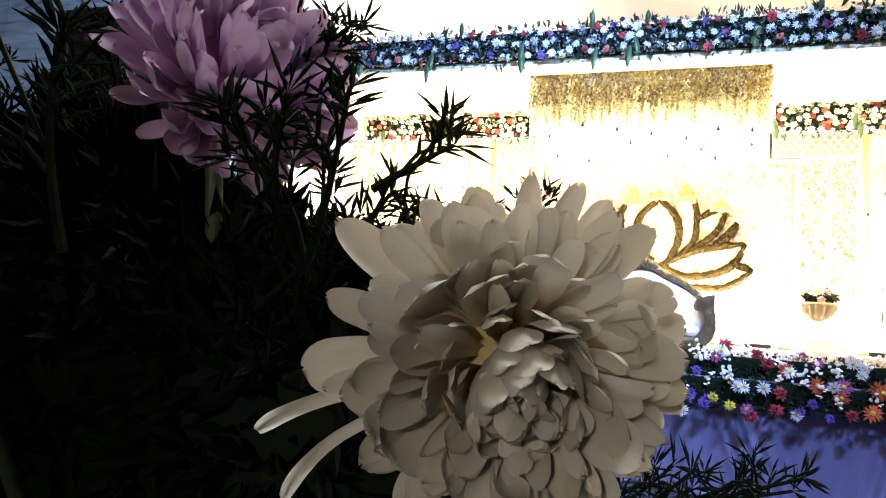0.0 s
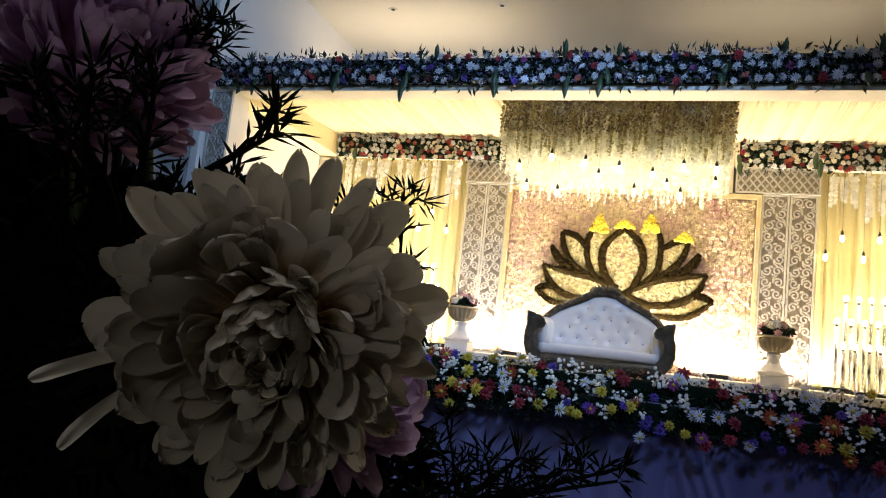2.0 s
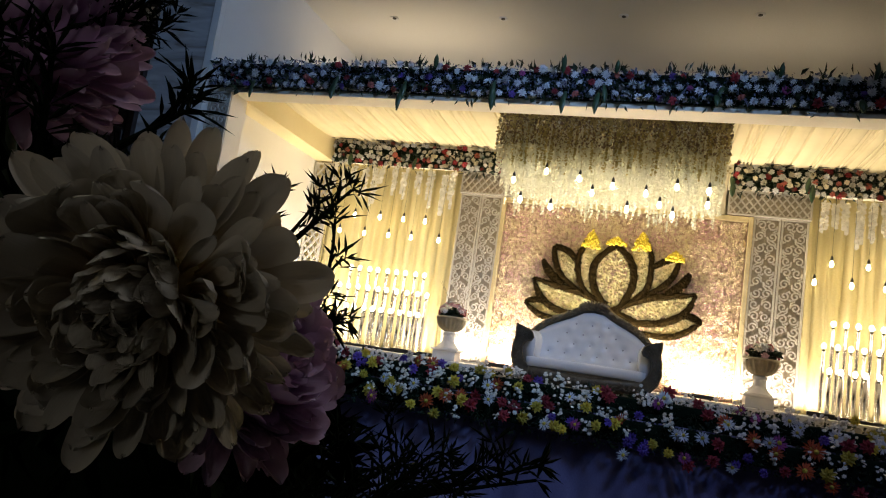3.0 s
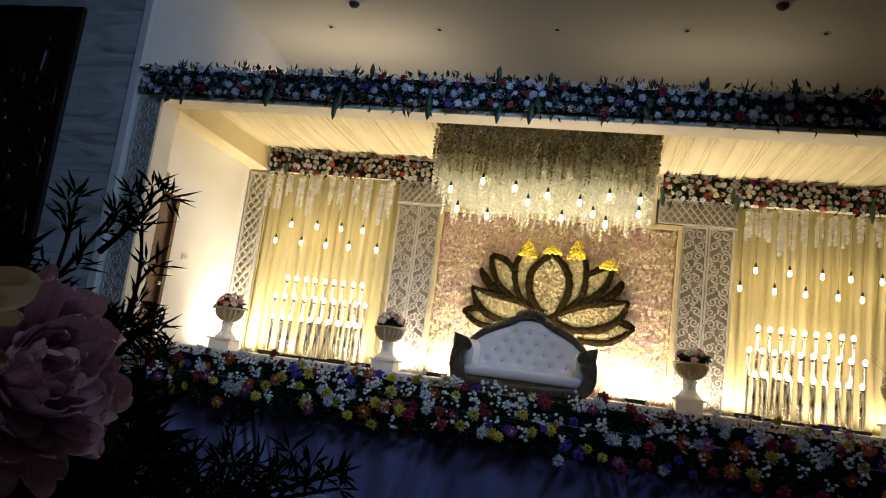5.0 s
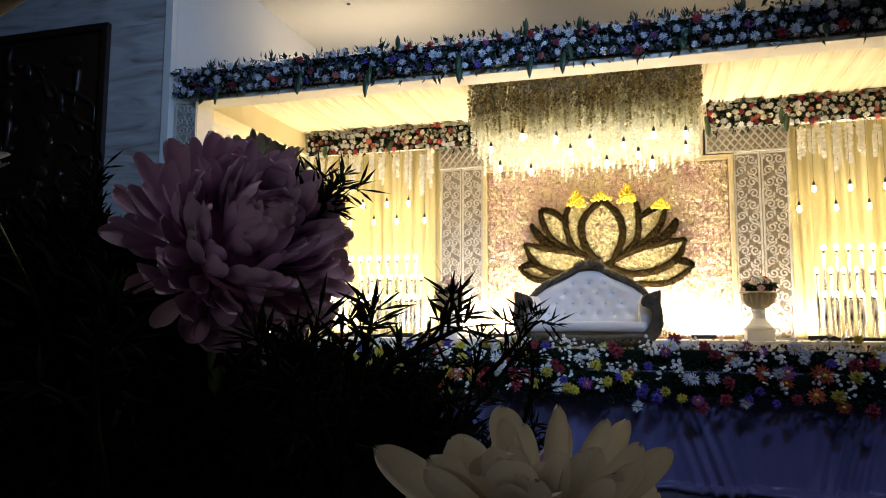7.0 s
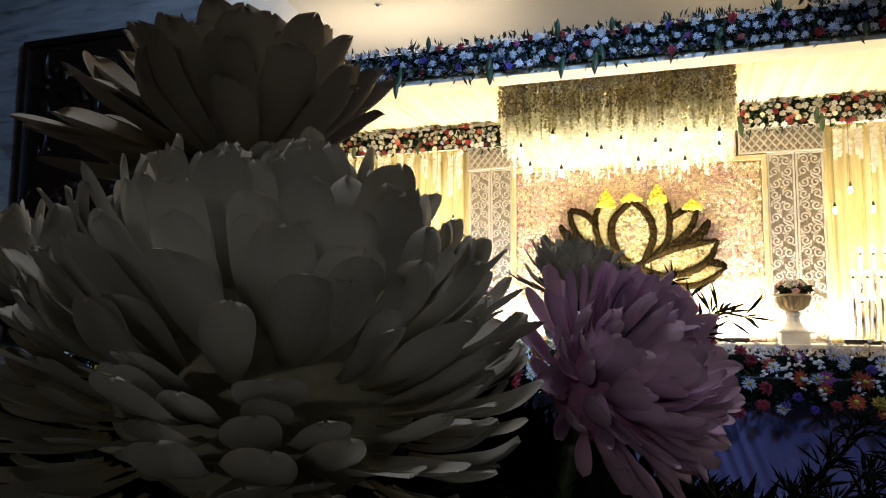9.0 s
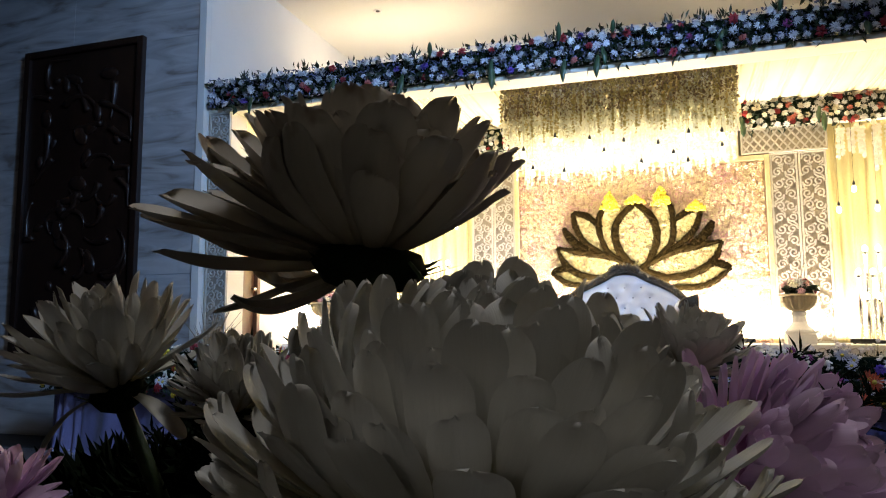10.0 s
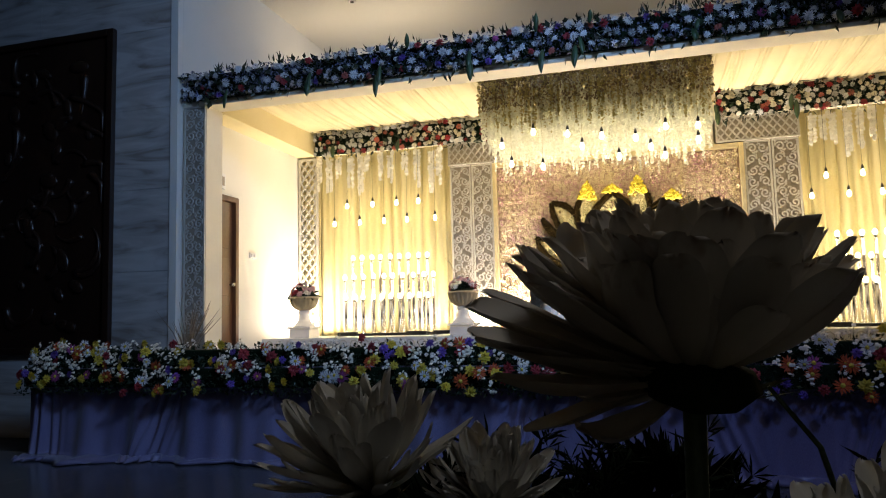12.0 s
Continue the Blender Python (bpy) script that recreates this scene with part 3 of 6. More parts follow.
# carved wooden panel
def carved_panel():
    x0, x1, z0, z1 = -8.24, -6.325, 1.0, 4.965
    th = thing("carved_panel", "tall dark carved wooden panel on the marble wall", "wall panel", (0, 0, 0))
    b = B()
    for a in ((x0, x0 + 0.09, z0, z1), (x1 - 0.09, x1, z0, z1), (x0 + 0.09, x1 - 0.09, z0, z0 + 0.09), (x0 + 0.09, x1 - 0.09, z1 - 0.09, z1)):
        box(b, a[0], a[1], 7.05, 7.128, a[2], a[3], 0.012)
    part("frame", b, M["wood"], th)
    b = B()
    box(b, x0 + 0.085, x1 - 0.085, 7.095, 7.128, z0 + 0.085, z1 - 0.085)
    part("board", b, M["wood"], th)
    r = random.Random(21)
    # raised carving: long stems, curls and rounded leaves
    for k in range(26):
        b = B()
        cx, cz = r.uniform(x0 + 0.35, x1 - 0.3), r.uniform(z0 + 0.35, z1 - 0.45)
        a0, turn, ln = r.uniform(0, 6.28), r.uniform(-3.2, 3.2), r.uniform(0.35, 0.9)
        pts, x, z = [], cx, cz
        for i in range(12):
            a = a0 + turn * i / 11
            x, z = min(max(x + ln / 11 * math.cos(a), x0 + 0.16), x1 - 0.16), min(max(z + ln / 11 * math.sin(a), z0 + 0.16), z1 - 0.16)
            pts.append((x, 7.088, z))
        rod(b, pts, 0.045, 0.012, 8)
        part("carved_stem", b, M["wood"], th, "", True)
    for k in range(34):
        b = B()
        cx, cz, s = r.uniform(x0 + 0.3, x1 - 0.3), r.uniform(z0 + 0.3, z1 - 0.3), r.uniform(0.05, 0.15)
        m = Matrix.Translation((cx, 7.09, cz)) @ Matrix.Rotation(r.uniform(0, 3.1), 4, "Y") @ Matrix.Diagonal((s, 0.035, s * r.uniform(0.4, 0.8), 1))
        bmesh.ops.create_uvsphere(b, u_segments=12, v_segments=8, radius=1, matrix=m)
        part("carved_leaf", b, M["wood"], th, "", True)


carved_panel()

# door, its frame and small wall fittings
def door():
    th = thing("door_1", "brown wooden door standing in the side wall", "door", (0, 0, 0))
    th["kind"] = "structure"
    b = B()
    box(b, XL - 0.1, XL + 0.025, DY0, DY0 + 0.07, ZS, DZ, 0.006)
    box(b, XL - 0.1, XL + 0.025, DY1 - 0.07, DY1, ZS, DZ, 0.006)
    box(b, XL - 0.1, XL + 0.025, DY0 + 0.07, DY1 - 0.07, DZ - 0.07, DZ, 0.006)
    part("door_frame", b, M["door"], th)
    b = B()
    box(b, XL - 0.07, XL - 0.03, DY0 + 0.075, DY1 - 0.075, ZS + 0.01, DZ - 0.075, 0.004)
    leaf = part("door_leaf", b, M["door"], th)
    b = B()
    for k in range(3):
        z0 = ZS + 0.14 + k * 0.62
        box(b, XL - 0.031, XL - 0.020, DY0 + 0.16, DY1 - 0.16, z0, z0 + 0.5, 0.008)
    part("raised_panel", b, M["door"], leaf)
    b = B()
    lathe(b, [(0.012, 0), (0.012, 0.035), (0.028, 0.045), (0.03, 0.06), (0.018, 0.075)], 12)
    knob = part("door_knob", b, M["chrome"], leaf, "round steel door knob", True)
    knob.matrix_world = pose(XL - 0.03, DY1 - 0.13, 1.83, 0, 90, 0)
    for z in (1.2, 1.55, 2.2, 2.6):
        b = B()
        box(b, XL - 0.03, XL - 0.018, DY0 + 0.07, DY0 + 0.09, z, z + 0.09, 0.002)
        part("hinge", b, M["chrome"], th, "steel hinge")


door()
b = B()
box(b, XL, XL + 0.012, 8.70, 8.88, 2.21, 2.29, 0.004)
sw = one("switch_plate", b, M["white_plastic"], "white switch plate on the side wall", "switch")
for dy in (8.73, 8.77, 8.81):
    b = B()
    box(b, XL + 0.0125, XL + 0.017, dy, dy + 0.028, 2.23, 2.27, 0.002)
    part("rocker", b, M["white_plastic"], sw)
b = B()
box(b, XL, XL + 0.03, 7.92, 8.08, 3.06, 3.26, 0.006)
wb = one("wall_unit", b, M["white_plastic"], "small white control box with grey face on the wall", "control box")
b = B()
box(b, XL + 0.0305, XL + 0.034, 7.95, 8.05, 3.10, 3.22, 0.002)
part("face", b, M["backing"], wb)

# ceiling spots and camera domes
def ceiling_spot():
    th = thing("ceiling_spotlight", "small recessed ceiling spotlight, switched off", "ceiling light", (-4.19, 9.45, ZC), "ceiling spotlights")
    b = B()
    lathe(b, [(0.03, -0.004), (0.05, -0.014), (0.062, -0.012), (0.064, 0)], 16)
    part("ring", b, M["white_plastic"], th, "", True)
    b = B()
    lathe(b, [(0.024, -0.0165), (0.029, -0.0145), (0.029, -0.006)], 12)
    part("lens", b, M["black"], th)
    return th


sp = ceiling_spot()
for x, y in ((-2.52, 9.45), (-0.83, 9.36), (0.87, 9.30), (2.55, 9.29)):
    copy_thing(sp, pose(x, y, ZC))
def dome():
    th = thing("dome_camera", "white ceiling dome camera with a black globe", "dome camera", (-3.54, 8.64, ZC), "dome cameras")
    b = B()
    lathe(b, [(0.085, -0.06), (0.115, -0.05), (0.13, -0.02), (0.13, 0)], 20)
    part("housing", b, M["white_plastic"], th, "", True)
    b = B()
    lathe(b, [(0.01, -0.125), (0.045, -0.115), (0.068, -0.09), (0.075, -0.061)], 18)
    part("globe", b, M["black"], th, "", True)
    return th


dm = dome()
copy_thing(dm, pose(1.86, 8.50, ZC))

# ---------------------------------------------------------------- stage: backdrop
# low platform at the back, with a cut-work front
b = B()
box(b, XL + 0.005, XR - 0.005, 9.02, YB + 0.11, ZS + 0.001, ZP, 0.006)
plat = one("back_platform", b, M["pedestal"], "low white platform along the stage backdrop", "platform", kind="structure")
b = B()
for k in range(60):
    x0 = XL + 0.05 + k * 0.16
    ribbon(b, [(x0 + 0.07 - 0.055 * math.cos(a * 0.9), ZS + 0.09 + 0.055 * math.sin(a * 0.9)) for a in range(8)], 0.014, 9.008, 9.02)
part("cutwork_band", b, M["lattice"], plat, "ivory scroll-cut band")


def flower_wall():
    x0, x1, z0, z1 = -2.31, 1.09, ZP, 3.55
    th = thing("flower_wall", "pale pink and cream silk flower wall in a gilt frame", "flower wall")
    b = B()
    box(b, x0, x1, YB + 0.03, YB + 0.08, z0, z1)
    part("board", b, M["panel"], th)
    b = B()
    for a in ((x0, x0 + 0.06, z0, z1), (x1 - 0.06, x1, z0, z1), (x0 + 0.06, x1 - 0.06, z1 - 0.07, z1)):
        box(b, a[0], a[1], YB - 0.05, YB + 0.029, a[2], a[3], 0.01)
    part("frame", b, M["gold"], th, "cream gilt frame")
    # rosettes of small petals, joined
    r = random.Random(5)
    verts, faces = [], []
    nx, nz = 86, 64
    for i in range(nx):
        for j in range(nz):
            cx = x0 + 0.08 + (x1 - x0 - 0.16) * (i + 0.5 + r.uniform(-0.45, 0.45)) / nx
            cz = z0 + 0.02 + (z1 - z0 - 0.11) * (j + 0.5 + r.uniform(-0.45, 0.45)) / nz
            cy, s, a0 = YB + 0.016 - r.uniform(0, 0.045), r.uniform(0.018, 0.031), r.uniform(0, 6.28)
            tx, tz = r.uniform(-0.35, 0.35), r.uniform(-0.55, 0.15)
            n = 5
            for k in range(n):
                a = a0 + k * 6.283 / n
                q = len(verts)
                for rr, da, dy in ((0.1, 0, 0.008), (0.75, -0.50, -0.016), (1.0, -0.18, -0.004), (1.0, 0.18, -0.004), (0.75, 0.50, -0.016)):
                    dx, dz = s * rr * math.cos(a + da), s * rr * math.sin(a + da)
                    verts.append((cx + dx, cy + dy + tx * dx + tz * dz, cz + dz))
                faces.append((q, q + 1, q + 2, q + 3, q + 4))
    me = bpy.data.meshes.new("florets")
    me.from_pydata(verts, [], faces)
    me.materials.append(M["floret"])
    fl = new("florets", me)
    fl.parent = th
    tagged(fl, "pale pink and cream silk florets", kind="stuff")


flower_wall()


def pillar(x0, x1, mirror):
    th = thing("backdrop_pillar", "ivory scroll-cut pillar panel pair with a lattice header", "pillar", (0, 0, 0), "backdrop pillars")
    b = B()
    box(b, x0, x1, YB + 0.0, YB + 0.06, ZP, 3.56, 0.004)
    part("backing_board", b, M["backing"], th, "taupe backing board")
    mid = (x0 + x1) / 2
    for a, c in ((x0, mid - 0.006), (mid + 0.006, x1)):
        b = B()
        scroll_panel(b, a, c, ZP, 3.56, YB - 0.03, YB - 0.001, 0.017, 0.024)
        part("scroll_panel", b, M["lattice"], th, "ivory scroll-cut panel")
    b = B()
    hx0, hx1 = (x0 - 0.02, x1 + 0.16) if not mirror else (x0 - 0.34, x1 + 0.02)
    box(b, hx0, hx1, YB - 0.03, YB + 0.05, 3.565, 3.90, 0.004)
    part("header_backing", b, M["backing"], th)
    b = B()
    diamonds(b, hx0, hx1, 3.565, 3.90, YB - 0.055, YB - 0.031, 0.10, 0.019)
    part("header_lattice", b, M["lattice"], th, "ivory diamond lattice header")


pillar(-2.95, -2.315, False)
pillar(1.095, 1.76, True)


def side_lattice(x0, x1):
    th = thing("lattice_panel", "tall ivory diamond lattice panel over yellow cloth", "lattice panel", (0, 0, 0), "side lattice panels")
    b = B()
    diamonds(b, x0, x1, ZP, 3.87, YB - 0.05, YB - 0.025, 0.125, 0.030, 0.04)
    part("lattice", b, M["lattice"], th)
    b = B()
    box(b, x0, x1, YB + 0.02, YB + 0.05, ZP, 3.87)
    part("cloth", b, M["curtain"], th, "yellow cloth backing")


side_lattice(-5.42, -5.09)
side_lattice(XR - 0.35, XR - 0.02)


def curtain(x0, x1, seed):
    r = random.Random(seed)
    ph = [r.uniform(0, 6.28) for _ in range(5)]

    def fn(u, v):
        x = x0 + (x1 - x0) * u
        z = ZP + 0.005 + (3.93 - ZP) * v
        f = abs(math.sin(x * 17 + ph[0] + 0.6 * math.sin(x * 3.3))) ** 0.5 * 0.042 + 0.016 * math.sin(x * 47 + ph[1] + z * 0.4) + 0.02 * math.sin(x * 5 + ph[2])
        return (x + 0.008 * math.sin(z * 2 + x * 9), YB + 0.07 - f * (1 - 0.25 * v), z)
    b = B()
    sheet(b, int((x1 - x0) * 110), 10, fn, (0, 0.004, 0))
    return one("curtain", b, M["curtain"], "golden yellow sheer curtain hanging in narrow pleats", "curtain", "backdrop curtains", smooth=True)


curtain(-5.09, -2.955, 1)
curtain(1.765, XR - 0.355, 2)
b = B()
box(b, -5.12, -2.47, YB - 0.06, YB + 0.06, 3.905, 4.26, 0.005)
one("header_board", b, M["trim"], "cream header board above the curtain", "board", "header boards")
b = B()
box(b, 0.73, XR - 0.33, YB - 0.06, YB + 0.06, 3.905, 4.26, 0.005)
one("header_board", b, M["trim"], "cream header board above the curtain", "board", "header boards")
b = B()
box(b, -2.465, 0.725, YB - 0.02, YB + 0.06, 3.56, 4.3, 0.005)
one("header_board", b, M["trim"], "cream board behind the hanging flower strings", "board", "header boards")

# ---------------------------------------------------------------- blooms and garlands
def bloom_mesh(name, material, rings, seed, cup=0.35, centre=None, wide=1.0):
    """A flower head facing -y, radius 1: rings of (petals, radius, height)."""
    r = random.Random(seed)
    verts, faces, slot = [(0, -0.1, 0)], [], []
    for n, rad, up in rings:
        a0 = r.uniform(0, 6.28)
        for k in range(n):
            a = a0 + 6.283 * k / n + r.uniform(-0.12, 0.12)
            w = 3.0 / n * wide
            rr = rad * r.uniform(0.88, 1.08)
            q = len(verts) - 1
            for f, da, h in ((0.68, -w, up + cup * 0.55), (1.0, 0, up + cup * 0.2), (0.68, w, up + cup * 0.55), (0.6, 0, up + cup * 0.25)):
                verts.append((rr * f * math.cos(a + da), -h, rr * f * math.sin(a + da)))
            faces += [(0, q + 1, q + 4), (q + 1, q + 2, q + 4), (q + 2, q + 3, q + 4), (q + 3, 0, q + 4)]
            slot += [0] * 4
    if centre is not None:
        q, m = len(verts), 7
        verts.append((0, -0.42, 0))
        for k in range(m):
            verts.append((0.26 * math.cos(6.283 * k / m), -0.22, 0.26 * math.sin(6.283 * k / m)))
        for k in range(m):
            faces.append((q, q + 1 + k, q + 1 + (k + 1) % m))
            slot.append(1)
    me = bpy.data.meshes.new(name)
    me.from_pydata(verts, [], faces)
    me.materials.append(material)
    if centre is not None:
        me.materials.append(centre)
        me.polygons.foreach_set("material_index", slot)
    return me


FULL = [(9, 1.0, 0.0), (8, 0.8, 0.18), (6, 0.55, 0.36), (4, 0.32, 0.5)]
MUM = [(13, 1.0, 0.0), (11, 0.78, 0.16), (8, 0.52, 0.32), (5, 0.28, 0.42)]
DAISY = [(13, 1.0, 0.0), (11, 0.85, 0.10)]
BLOOMS = {k: bloom_mesh("bloom", M[k + "_bloom"], FULL, i) for i, k in enumerate(("white", "cream", "red", "coral", "pink", "magenta", "yellow", "purple"))}
BLOOMS["mum"] = bloom_mesh("bloom", M["white_bloom"], MUM, 15, 0.22, None, 0.72)
DAISIES = {k: bloom_mesh("daisy", M[k + "_bloom"], DAISY, 20 + i, 0.12, M["yellow_bloom"], 0.62) for i, k in enumerate(("white", "orange", "yellow", "magenta"))}


def foliage(n, box_of, size, seed, droop=0.3, wide=0.28):
    """Joined small folded leaves scattered by box_of(r) -> (point, outward)."""
    r = random.Random(seed)
    verts, faces = [], []
    for _ in range(n):
        p, o = box_of(r)
        d = (Vector(o) + Vector((r.uniform(-1, 1), r.uniform(-1, 1), r.uniform(-1, 1))) * 0.9 - Vector((0, 0, droop))).normalized()
        s = size * r.uniform(0.6, 1.4)
        side = d.orthogonal().normalized()
        side = (Matrix.Rotation(r.uniform(0, 6.28), 3, d) @ side) * s * wide
        up = d.cross(side).normalized() * s * 0.10
        p = Vector(p)
        q = len(verts)
        verts += [p, p + d * s * 0.45 + side + up, p + d * s, p + d * s * 0.45 - side + up, p + d * s * 0.5]
        faces += [(q, q + 1, q + 4), (q + 1, q + 2, q + 4), (q + 2, q + 3, q + 4), (q + 3, q, q + 4)]
    me = bpy.data.meshes.new("foliage")
    me.from_pydata([tuple(v) for v in verts], [], faces)
    me.materials.append(M["leaf"])
    return new("foliage", me)


def blade_leaf(parent, x, y, z, ln, w, yaw, sign=-1):
    """A long striped leaf, folded along its rib, that hangs (or stands)."""
    b = B()

    def fn(u, v):
        half = w * math.sin(math.pi * min(1, 0.08 + 0.92 * u)) ** 0.7
        q = (v - 0.5) * 2
        return (half * q, -0.04 * math.sin(u * 2.2) - 0.02 * (1 - abs(q)), sign * ln * u)
    sheet(b, 8, 4, fn, (0, 0.002, 0))
    ob = part("striped_leaf", b, M["leaf_striped"], parent, "dark green striped leaf", True)
    ob.matrix_world = pose(x, y, z, 0, 0, yaw)
    return ob


def garland(name, label, x0, x1, y, z0, z1, size, mix, seed, limit, leaves, near=None, pitch=1.6):
    """Blooms packed on a band of foliage; the first ones by the stretch of the plan are parts, the rest joined."""
    r = random.Random(seed)
    th = thing(name, label, "flower garland")
    b = B()
    box(b, x0 + 0.02, x1 - 0.02, y + 0.01, y + 0.055, z0 + 0.03, z1 - 0.03, 0.01)
    part("foam_bar", b, M["foam"], th, "dark green floral foam bar")
    fo = foliage(int((x1 - x0) * 130), lambda q: ((q.uniform(x0, x1), y - q.uniform(-0.01, 0.05), q.uniform(z0, z1)), (0, -1, q.uniform(-0.5, 0.5))), 0.085, seed)
    fo.parent = th
    tagged(fo, "dark green filler leaves", kind="stuff")
    fe = foliage(int((x1 - x0) * 40), lambda q: ((q.uniform(x0, x1), y - q.uniform(-0.01, 0.04), q.choice((z0, z1)) + q.uniform(-0.03, 0.03)), (0, -0.4, q.choice((-0.9, 0.9)))), 0.085, seed + 1, 0.0, 0.14)
    fe.parent = th
    tagged(fe, "feathery green leaf tips", kind="stuff")
    spots, rows = [], max(3, round((z1 - z0) / (size * pitch)))
    cols = round((x1 - x0) / (size * pitch * 1.03))
    for i in range(cols):
        for j in range(rows):
            if r.random() < 0.10:
                continue
            px = x0 + (x1 - x0) * (i + 0.5 + (0.5 if j % 2 else 0) * 0.8 + r.uniform(-0.25, 0.25)) / cols
            pz = z0 + (z1 - z0) * (j + 0.5 + r.uniform(-0.28, 0.28)) / rows
            spots.append((px, y - r.uniform(0.03, 0.075), pz, size * r.uniform(0.72, 1.12), r.choices(list(mix), list(mix.values()))[0], r.uniform(-28, 28), r.uniform(-28, 28), r.uniform(0, 360)))
    spots.sort(key=lambda s: abs(s[0] - (near if near is not None else (x0 + x1) / 2)))
    for s in spots[:limit]:
        ob = new("bloom", BLOOMS[s[4]])
        ob.parent = th
        ob.matrix_basis = pose(s[0], s[1], s[2], s[5], 0, s[6]) @ pose(0, 0, 0, 0, s[7], 0) @ Matrix.Diagonal((s[3], s[3], s[3], 1))
    if spots[limit:]:
        by = {}
        for s in spots[limit:]:
            by.setdefault(s[4], []).append(s)
        for kind, group in by.items():
            verts, faces = [], []
            src = BLOOMS[kind]
            for s in group:
                m = pose(s[0], s[1], s[2], s[5], 0, s[6]) @ Matrix.Diagonal((s[3], s[3], s[3], 1))
                q = len(verts)
                verts += [tuple(m @ v.co) for v in src.vertices]
                faces += [tuple(q + i for i in p.vertices) for p in src.polygons]
            me = bpy.data.meshes.new("bloom_mass")
            me.from_pydata(verts, [], faces)
            me.materials.append(src.materials[0])
            ob = new("bloom_mass", me)
            ob.parent = th
            tagged(ob, kind.replace("mum", "white") + " blooms packed in the garland", kind="stuff")
    for lx, lz, ln in leaves:
        blade_leaf(th, lx, y - 0.13, lz, ln, 0.036, r.uniform(-25, 25), -1)
        if r.random() < 0.6:
            blade_leaf(th, lx + r.uniform(-0.06, 0.06), y - 0.12, lz + 0.09, ln * 0.85, 0.032, r.uniform(-45, 45), -1)
    return th


fg = garland("front_garland", "long garland of white chrysanthemums with red roses on the portal beam", XL + 0.02, XR, 7.20, 3.945, 4.30, 0.054,
             {"mum": 0.66, "white": 0.10, "red": 0.13, "coral": 0.02, "magenta": 0.03, "purple": 0.06}, 11, 300,
             [(-4.74, 4.0, 0.22), (-3.72, 4.0, 0.20), (-2.89, 3.97, 0.27), (-1.86, 4.0, 0.25), (-1.10, 4.0, 0.25), (-0.77, 4.0, 0.24), (0.35, 4.02, 0.14), (1.6, 4.02, 0.14)], -1.5, 1.95)
for lx, lz, ln in ((-2.55, 4.22, 0.15), (-1.16, 4.20, 0.20), (-0.62, 4.22, 0.13), (0.9, 4.22, 0.14), (1.7, 4.22, 0.16), (2.6, 4.22, 0.15)):
    blade_leaf(fg, lx, 7.09, lz, ln, 0.026, 20, 1)
sf = foliage(5200, lambda q: ((q.uniform(XL + 0.03, XR - 0.01), 7.17 - q.uniform(0, 0.03), q.uniform(3.95, 4.295)), (0, -1, 0.2)), 0.026, 89, 0.0, 0.5)
sf.data.materials[0] = M["statice"]
sf.parent = fg
tagged(sf, "small blue-grey filler florets between the blooms", kind="stuff")
tuft_spots = [-4.9, -4.55, -4.1, -3.45, -3.3, -2.75, -2.45, -2.0, -1.5, -1.25, -0.55, -0.1, 0.25, 0.4, 0.9, 1.3, 1.75, 2.1, 2.45, 2.75, 3.3]
tufts = foliage(len(tuft_spots) * 8, lambda q: ((q.choice(tuft_spots) + q.uniform(-0.03, 0.03), 7.15, 4.25 + q.uniform(-0.03, 0.02)), (q.uniform(-0.8, 0.8), -0.2, 1.6)), 0.105, 88, -0.6, 0.10)
tufts.parent = fg
tagged(tufts, "slim green leaf tufts standing above the garland", kind="stuff")
garland("back_garland", "garland of cream and red roses along the backdrop header", -5.15, -2.36, YB - 0.075, 3.87, 4.25, 0.050,
        {"white": 0.48, "cream": 0.26, "red": 0.14, "coral": 0.12}, 12, 180, [(-4.75, 4.0, 0.2), (-3.68, 4.0, 0.2)])
garland("back_garland", "garland of cream and red roses along the backdrop header", 0.76, XR - 0.33, YB - 0.075, 3.88, 4.27, 0.050,
        {"white": 0.48, "cream": 0.26, "red": 0.14, "coral": 0.12}, 13, 180, [(0.78, 3.95, 0.2), (1.73, 4.0, 0.26), (3.35, 4.0, 0.28)])

# ---------------------------------------------------------------- hanging flower strings
def string_mesh(strands, seed, size, per, facing=False):
    """Joined florets threaded on hanging strings: strands of (x, y, top, bottom, spread)."""
    r = random.Random(seed)
    verts, faces = [], []
    for x, y, zt, zb, wide in strands:
        n = int((zt - zb) / per)
        sx, sy = r.uniform(-0.02, 0.02), r.uniform(-0.02, 0.02)
        for k in range(n):
            z = zt - (zt - zb) * (k + r.uniform(0, 0.9)) / n
            t = wide * (1 - 0.75 * (zt - z) / (zt - zb))
            for _ in range(2):
                c = Vector((x + sx * k / n + r.uniform(-t, t), y + sy * k / n + r.uniform(-t, t), z))
                s = size * r.uniform(0.6, 1.3)
                m = Euler((r.uniform(0.9, 1.9), 0, r.uniform(-0.6, 0.6)) if facing else (r.uniform(0, 6.28), r.uniform(0, 6.28), 0)).to_matrix()
                q = len(verts)
                for a, h in ((0, 0), (0.9, 0.2), (1.57, 0.1), (2.5, 0.3), (3.6, 0), (4.7, 0.25)):
                    verts.append(tuple(c + m @ Vector((s * math.cos(a), s * math.sin(a), s * h))))
                faces += [(q, q + 1, q + 2), (q, q + 2, q + 3), (q, q + 3, q + 4), (q, q + 4, q + 5)]
    me = bpy.data.meshes.new("wisteria_fringe")
    me.from_pydata(verts, [], faces)
    me.materials.append(M["string"])
    return new("wisteria_fringe", me)


